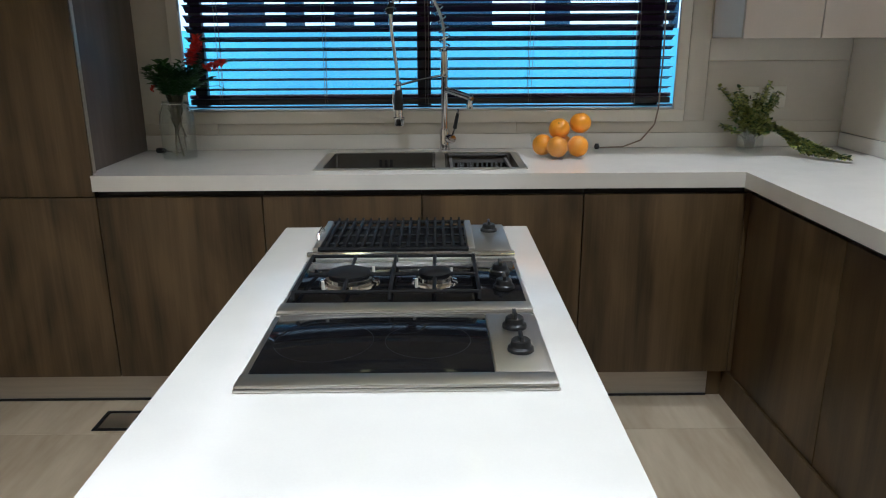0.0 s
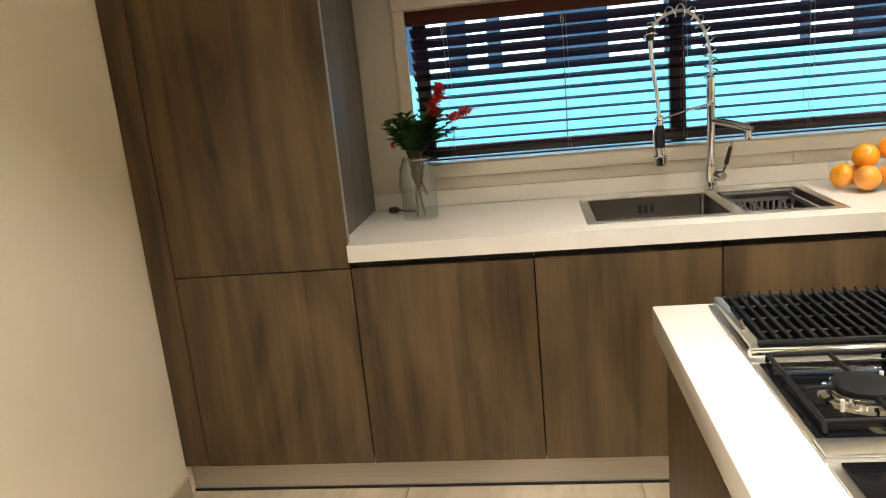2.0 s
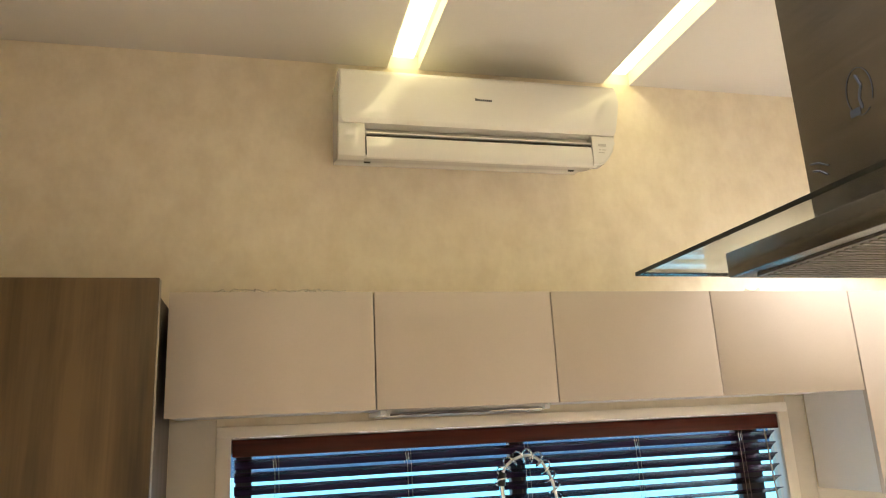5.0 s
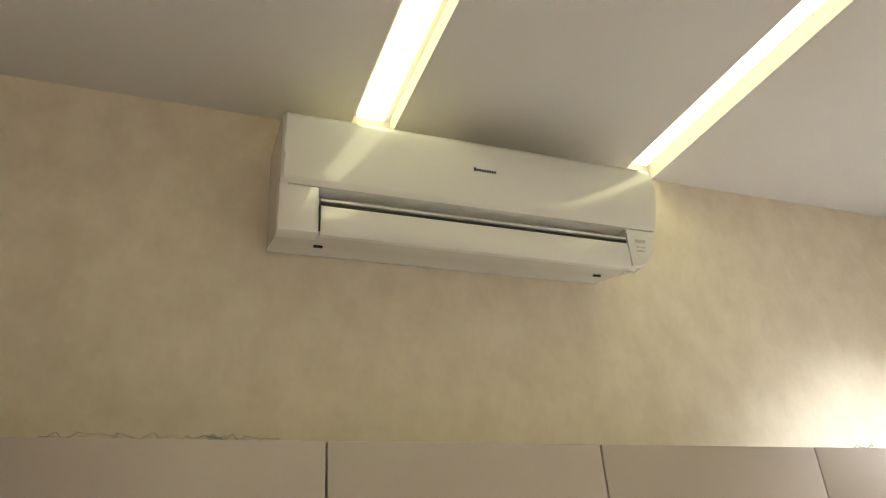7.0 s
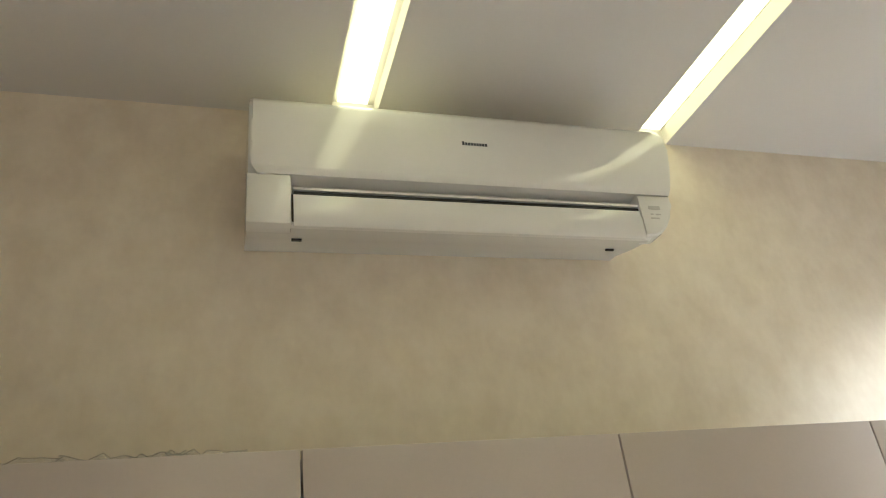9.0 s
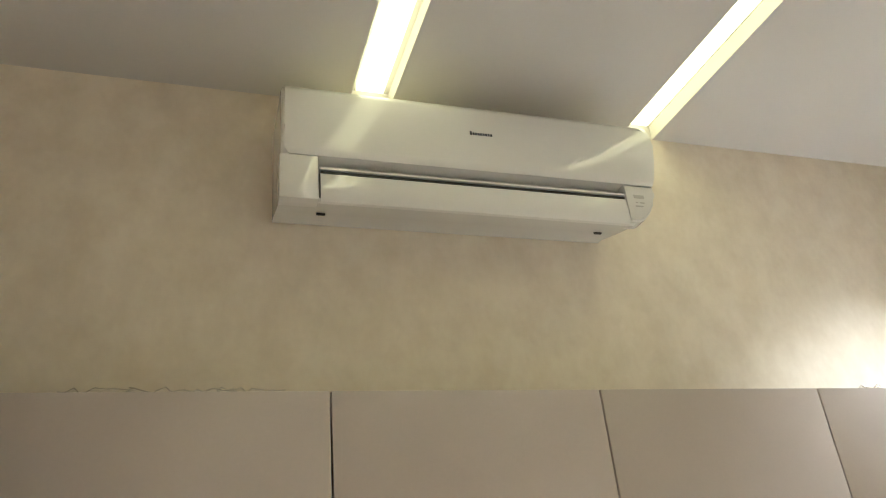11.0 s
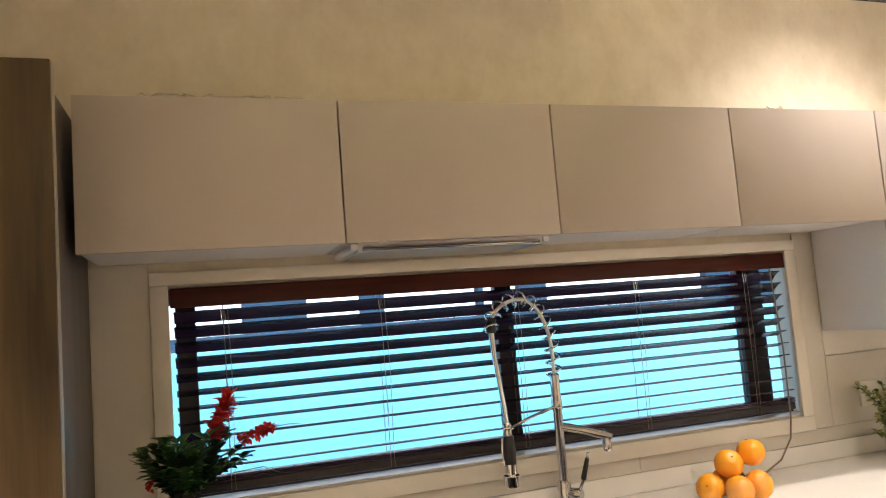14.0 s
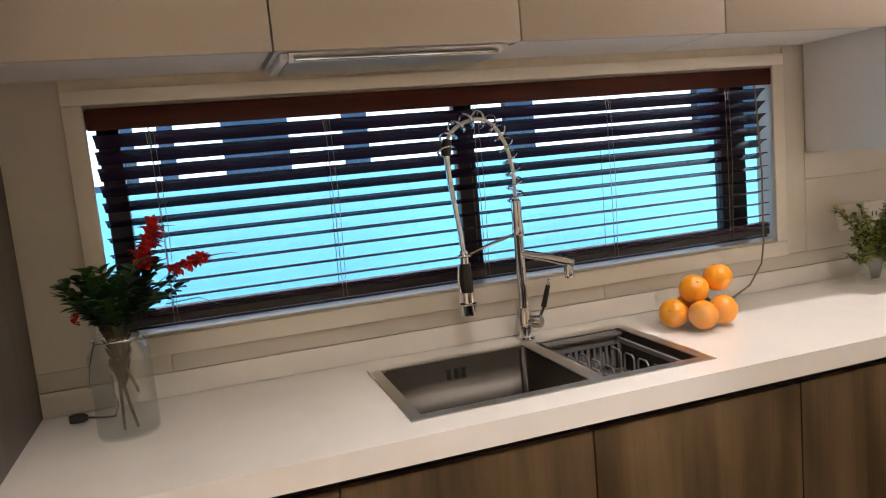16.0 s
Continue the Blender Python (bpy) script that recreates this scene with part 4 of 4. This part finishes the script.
part("control_panel", B(0.292, HX1 - 0.008, 1.174, 1.394, Z + 0.0042, Z + 0.009, bevel=0.001), M_STEEL, hob)
for cx, r in ((0.035, 0.076), (0.195, 0.066)):
    bm = bmesh.new()
    tube(bm, [(cx + r * math.cos(a), 1.284 + r * math.sin(a), Z + 0.0090) for a in (2 * math.pi * k / 48 for k in range(49))], 0.0004, 4)
    part("ring_mark", bm, M_PLASTIC, hob, "thin grey cooking-zone ring")
knob(0.334, 1.245, hob)
knob(0.334, 1.335, hob)

gas = thing("gas_hob", (0.15, 1.56, 0.9), "two-burner gas hob with a cast-iron grate on the island", "hob")
part("tray", B(HX0, HX1, 1.408, 1.702, Z, Z + 0.004, bevel=0.0015), M_STEEL, gas)
part("front_trim", B(HX0 + 0.001, HX1 - 0.001, 1.410, 1.450, Z + 0.0042, Z + 0.011, bevel=0.003), M_STEEL, gas, "steel front bar")
part("glass_top", B(HX0 + 0.008, HX1 - 0.008, 1.454, 1.694, Z + 0.0042, Z + 0.008, bevel=0.001), M_BLACKGLASS, gas, "dark glass top")
for cx, r in ((0.042, 0.047), (0.205, 0.036)):
    b_ = part("burner", lathe(bmesh.new(), [(0, 0.008), (r * 1.25, 0.008), (r * 1.2, 0.012), (r, 0.014), (r, 0.022), (r * 0.8, 0.024), (0, 0.024)], (cx, 1.565, 0.901), 32), M_CHROME, gas, "bright metal burner ring")
    part("burner_cap", lathe(bmesh.new(), [(0, 0.0242), (r * 0.86, 0.0242), (r * 0.86, 0.029), (r * 0.7, 0.032), (0, 0.032)], (cx, 1.565, 0.901), 28), M_IRON, b_, "black burner cap")
    for a in (0.8, 3.9):
        part("igniter", tube(bmesh.new(), [(cx + r * 1.3 * math.cos(a), 1.565 + r * 1.3 * math.sin(a), 0.909), (cx + r * 1.3 * math.cos(a), 1.565 + r * 1.3 * math.sin(a), 0.926)], 0.003, 8), M_WHITE, b_)
bm = bmesh.new()
gz = 0.924
for x in (HX0 + 0.02, 0.125, 0.285):
    tube(bm, [(x, 1.462, 0.911), (x, 1.466, gz), (x, 1.69, gz), (x, 1.694, 0.911)], 0.0038, 8)
for y in (1.468, 1.688):
    tube(bm, [(HX0 + 0.02, y, gz), (0.285, y, gz)], 0.0036, 8)
for cx in (0.042, 0.205):
    for y0, y1 in ((1.468, 1.535), (1.688, 1.595)):
        tube(bm, [(cx, y0, gz), (cx, y1, gz + 0.002)], 0.0038, 8)
    for s in (-1, 1):
        tube(bm, [(cx + s * 0.078, 1.565, gz), (cx + s * 0.022, 1.565, gz + 0.002)], 0.0038, 8)
part("grate", bm, M_IRON, gas, "black cast-iron pan grate")
knob(0.334, 1.525, gas)
knob(0.334, 1.615, gas)

grill = thing("barbecue_grill", (0.15, 1.85, 0.9), "built-in barbecue grill with black cooking bars on the island", "grill")
part("tray", B(HX0, HX1, 1.708, 1.998, Z, Z + 0.005, bevel=0.002), M_STEEL, grill)
part("front_trim", tube(bmesh.new(), [(HX0 + 0.002, 1.722, 0.914), (HX1 - 0.002, 1.722, 0.914)], 0.009, 12), M_CHROME, grill, "rounded chrome front bar")
part("lava_bed", B(HX0 + 0.02, 0.275, 1.745, 1.985, Z + 0.0052, Z + 0.011), M_IRON, grill)
part("control_panel", B(0.292, HX1 - 0.004, 1.742, 1.992, Z + 0.0052, Z + 0.011, bevel=0.002), M_STEEL, grill)
for y in (1.748, 1.984):
    part("grill_frame", tube(bmesh.new(), [(HX0 + 0.02, y, 0.921), (0.278, y, 0.921)], 0.005, 8), M_IRON, grill)
for x in (HX0 + 0.016, 0.284):
    part("grill_frame", B(x - 0.008, x + 0.008, 1.745, 1.988, 0.913, 0.925, bevel=0.003), M_STEEL, grill, "steel side rail")
for k in range(16):
    x = HX0 + 0.036 + k * 0.0197
    bar = B(x - 0.0038, x + 0.0038, 1.752, 1.980, 0.913, 0.927, bevel=0.002)
    tube(bar, [(x, 1.970, 0.924), (x, 1.984, 0.926), (x, 1.990, 0.930)], 0.0028, 6)
    part("cooking_bar", bar, M_IRON, grill)
for y in (1.80, 1.866, 1.932):
    part("cross_rod", tube(bmesh.new(), [(HX0 + 0.03, y, 0.919), (0.274, y, 0.919)], 0.0030, 6), M_IRON, grill)
part("lift_handle", tube(bmesh.new(), [(HX0 + 0.014, 1.80, 0.926), (HX0 + 0.012, 1.81, 0.938), (HX0 + 0.012, 1.87, 0.938), (HX0 + 0.014, 1.88, 0.926)], 0.0035, 8), M_CHROME, grill, "small bright lifting handle")
knob(0.334, 1.93, grill, 0.912)

# ---- island hood ----
hood = thing("island_hood", (0.153, 1.55, 1.845), "island cooker hood of steel and glass under the ceiling", "cooker hood")
part("glass_canopy", B(-0.086, 0.394, 1.10, 2.0, 1.887, 1.893), M_HOODGLASS, hood, "clear glass canopy", None)
bm = bmesh.new()
box(bm, -0.0875, -0.0862, 1.0985, 2.0015, 1.8865, 1.8935)
box(bm, 0.3942, 0.3955, 1.0985, 2.0015, 1.8865, 1.8935)
box(bm, -0.0862, 0.3942, 2.0002, 2.0015, 1.8865, 1.8935)
box(bm, -0.0862, 0.3942, 1.0985, 1.0998, 1.8865, 1.8935)
part("glass_edge", bm, M_EDGE, hood, "dark polished glass edge", None)
hb = part("body", B(-0.020, 0.326, 1.270, 1.830, 1.846, 1.8865, bevel=0.002), M_HOOD, hood, "dark film-covered steel body")
part("filter_frame", B(0.01, 0.296, 1.30, 1.80, 1.8425, 1.8458), M_FILTER, hb)
for k in range(34):
    y = 1.312 + k * 0.0142
    part("filter_slat", B(0.018, 0.288, y, y + 0.006, 1.8402, 1.8424), M_FILTER, hb)
ch = part("chimney", B(0.018, 0.288, 1.415, 1.672, 1.8935, CEIL - 0.001, bevel=0.002), M_HOOD, hood, "reflective film-covered steel chimney")
bm = bmesh.new()
yc, zc = 1.555, 2.038
for k in range(32):
    a0, a1 = 2 * math.pi * k / 32, 2 * math.pi * (k + 1) / 32
    if 3.6 < a0 < 4.1:
        continue
    tube(bm, [(0.0172, yc + 0.021 * math.cos(a), zc + 0.033 * math.sin(a)) for a in (a0, a1)], 0.0006, 4)
tube(bm, [(0.0172, yc + 0.002, zc + 0.024), (0.0172, yc - 0.004, zc + 0.007), (0.0172, yc + 0.002, zc - 0.009), (0.0172, yc, zc - 0.024)], 0.0016, 5)
box(bm, 0.0165, 0.0178, yc + 0.004, yc + 0.020, zc - 0.030, zc - 0.020)
part("printed_mark", bm, M_INK, ch, "printed oval mark")
bm = bmesh.new()
tube(bm, [(0.0172, 1.490, 2.048), (0.0172, 1.488, 2.040), (0.0172, 1.44, 2.070)], 0.0018, 5)
part("printed_arrow", bm, M_INK, ch, "printed arrow")
for k in range(2):
    part("printed_stroke", tube(bmesh.new(), [(0.0172, 1.660 - 0.004 * k, 1.975 - 0.012 * k), (0.0172, 1.645, 1.972 - 0.012 * k), (0.0172, 1.628 + 0.005 * k, 1.962 - 0.012 * k)], 0.0014, 5), M_INK, ch)

# ---- air conditioner ----
ac = thing("air_conditioner", (0.035, WALL - 0.12, 2.505), "glossy white wall-mounted air conditioner", "air conditioner")
AX0, AX1 = -0.503, 0.568
bm = bmesh.new()
extrude_x(bm, [(WALL - 0.002, 2.887), (3.175, 2.887), (3.158, 2.882), (3.153, 2.80), (3.152, 2.685), (3.195, 2.678), (3.195, 2.640), (3.165, 2.632), (3.155, 2.556), (3.163, 2.548), (3.25, 2.572), (3.33, 2.598), (WALL - 0.002, 2.600)], AX0 + 0.004, AX1 - 0.012)
for v in bm.verts:
    if v.co.x > 0 and v.co.y > 3.2:
        v.co.x -= 0.035 if v.co.z > 2.7 else 0.095
    elif v.co.x > 0 and v.co.z < 2.7:
        v.co.x -= 0.03 + 0.6 * max(0.0, 2.66 - v.co.z)
part("housing", bm, M_AC, ac, "", 25)
bm = bmesh.new()
prof = [(3.162, 2.893), (3.146, 2.886), (3.138, 2.868), (3.134, 2.82), (3.134, 2.76), (3.137, 2.715), (3.139, 2.70), (3.142, 2.691), (3.146, 2.684), (3.152, 2.684), (3.152, 2.887)]
extrude_x(bm, prof, AX0 + 0.006, AX1 - 0.002)
for v in bm.verts:
    low = max(0.0, 2.715 - v.co.z) / 0.031
    if v.co.x < 0:
        v.co.x += 0.018 * low ** 2
    else:
        v.co.x -= 0.006 + 0.55 * max(0.0, 2.80 - v.co.z) ** 1.5 if v.co.z < 2.80 else 0.010 * max(0.0, v.co.z - 2.85) / 0.04
sides = [e for e in bm.edges if abs(e.verts[0].co.x - e.verts[1].co.x) < 1e-6 and min(v.co.y for v in e.verts) < 3.145]
bmesh.ops.bevel(bm, geom=sides, offset=0.006, segments=3, affect='EDGES')
part("front_panel", bm, M_AC, ac, "curved glossy front panel", 50)
part("cheek", B(AX0 + 0.001, -0.408, 3.146, 3.19, 2.548, 2.683, bevel=0.004), M_AC, ac)
bm = bmesh.new()
outline = [(0.445, 2.683), (0.541, 2.683), (0.538, 2.655), (0.528, 2.620), (0.512, 2.590), (0.492, 2.566), (0.476, 2.556), (0.445, 2.553)]
near, far = [[bm.verts.new((x, y, z)) for x, z in outline] for y in (3.146, 3.192)]
for k in range(len(outline)):
    j = (k + 1) % len(outline)
    bm.faces.new((near[k], near[j], far[j], far[k]))
bm.faces.new(near)
bm.faces.new(far[::-1])
rims = [e for e in bm.edges if all(v.co.y < 3.15 for v in e.verts) and max(v.co.x for v in e.verts) > 0.46]
bmesh.ops.bevel(bm, geom=rims, offset=0.006, segments=3, affect='EDGES')
part("cheek", bm, M_AC, ac, "", 50)
part("outlet", B(-0.405, 0.443, 3.185, 3.194, 2.638, 2.680), M_ACGREY, ac, "grey air outlet")
part("outlet_slot", B(-0.403, 0.441, 3.150, 3.184, 2.6365, 2.6435), M_DARK, ac, "dark outlet slot")
part("outlet_rail", B(-0.404, 0.442, 3.149, 3.170, 2.648, 2.6535), M_AC, ac)
bm = bmesh.new()
extrude_x(bm, [(3.150, 2.635), (3.146, 2.60), (3.148, 2.556), (3.154, 2.548), (3.166, 2.548), (3.166, 2.632)], -0.404, 0.442)
part("flap", bm, M_AC, ac, "closed louvre flap", 50)
part("flap_gap", B(-0.4078, -0.4045, 3.1455, 3.15, 2.556, 2.632), M_DARK, ac)
for x in (-0.40, 0.385):
    part("clip", B(x, x + 0.022, 3.245, 3.252, 2.566, 2.5735), M_DARK, ac)
bm = bmesh.new()
for k in range(9):
    h = 0.010 if k == 0 else 0.0072
    box(bm, -0.006 + k * 0.0072, -0.0008 + k * 0.0072, 3.1325, 3.1345, 2.788, 2.788 + h)
part("maker_mark", bm, M_INK, ac, "small dark maker's mark in bars")
part("display", B(0.468, 0.500, 3.1445, 3.1465, 2.640, 2.650), M_ACGREY, ac, "small grey display")
bm = bmesh.new()
for k, (a, b) in enumerate(((0.470, 0.478), (0.484, 0.498), (0.468, 0.492))):
    z = (2.622, 2.622, 2.609)[k]
    box(bm, a, b, 3.1448, 3.1465, z, z + 0.004)
part("indicator_marks", bm, M_ACGREY, ac)

# the lip below the outlet is shallow
for piece in ac.children:
    for v in piece.data.vertices:
        below = 2.64 - ac.location.z - v.co.z
        if below > 0:
            v.co.z += 0.13 * below

# floor drain
vent = thing("floor_drain", (-0.975, 2.65, 0), "square steel floor drain set in the tiles", "floor drain")
bm = bmesh.new()
for q in ((-1.046, -0.904, 2.579, 2.594), (-1.046, -0.904, 2.706, 2.721), (-1.046, -1.031, 2.594, 2.706), (-0.919, -0.904, 2.594, 2.706)):
    box(bm, q[0], q[1], q[2], q[3], 0.0005, 0.0035)
part("frame", bm, M_IRON, vent, "dark frame", None)
part("cover", B(-1.028, -0.922, 2.597, 2.703, 0.0005, 0.003), M_STEEL, vent, "steel cover", None)

# ---- outside the window ----
structure("ground", B(-600, 600, -600, 900, -0.4, -0.1205), M_GROUND, "pale paved yard and ground outside the window")
single("boundary_wall", B(-9, 14, 5.60, 5.80, -0.12, 1.415, bevel=0.01), M_CYAN, "sunlit boundary wall outside the window, coloured for the cyan daylight glow", "garden wall")
bld = thing("neighbour_building", (3, 20, -0.12), "dark blue-grey neighbouring building with wide open bays", "building")
BAYS = [(-7.0, -5.2), (-4.3, -3.7), (-3.26, -2.43), (-1.95, -1.40), (-1.04, 0.08), (1.68, 3.1), (3.72, 6.4), (6.56, 7.65), (8.5, 14.0)]
part("wall", B(-12, 18, 20.0, 20.3, -0.12, 1.45), M_FACADE, bld, "", None)
part("beam", B(-12, 18, 20.0, 20.3, 3.10, 4.3), M_FACADE, bld, "", None)
part("roof", B(-12.3, 18.3, 19.7, 23.5, 4.301, 4.5), M_ROOF, bld, "", None)
left_x = -12
for a, b in BAYS + [(18, 18)]:
    part("pier", B(left_x, a, 20.001, 20.299, 1.451, 3.099), M_FACADE, bld, "", None)
    left_x = b
structure("backdrop", B(-80, 100, 60, 60.2, -0.12, 40), M_HAZE, "plain pale hazy sky in the distance")

# ---- floor tiles ----
tile_w, gap = 0.80, 0.0014
tile_mesh = mesh_of("tile", box(bmesh.new(), -tile_w / 2 + gap / 2, tile_w / 2 - gap / 2, -tile_w / 2 + gap / 2, tile_w / 2 - gap / 2, -0.0078, 0.0, bevel=0.0006, seg=1), M_TILE)
x = LEFT + 0.40
while x < RIGHT + 0.2:
    y = WALL - 0.40
    while y > BACK:
        t = new("tile", tile_mesh)
        t.location = (x, y, 0)
        t.parent = floor
        y -= tile_w
    x += tile_w
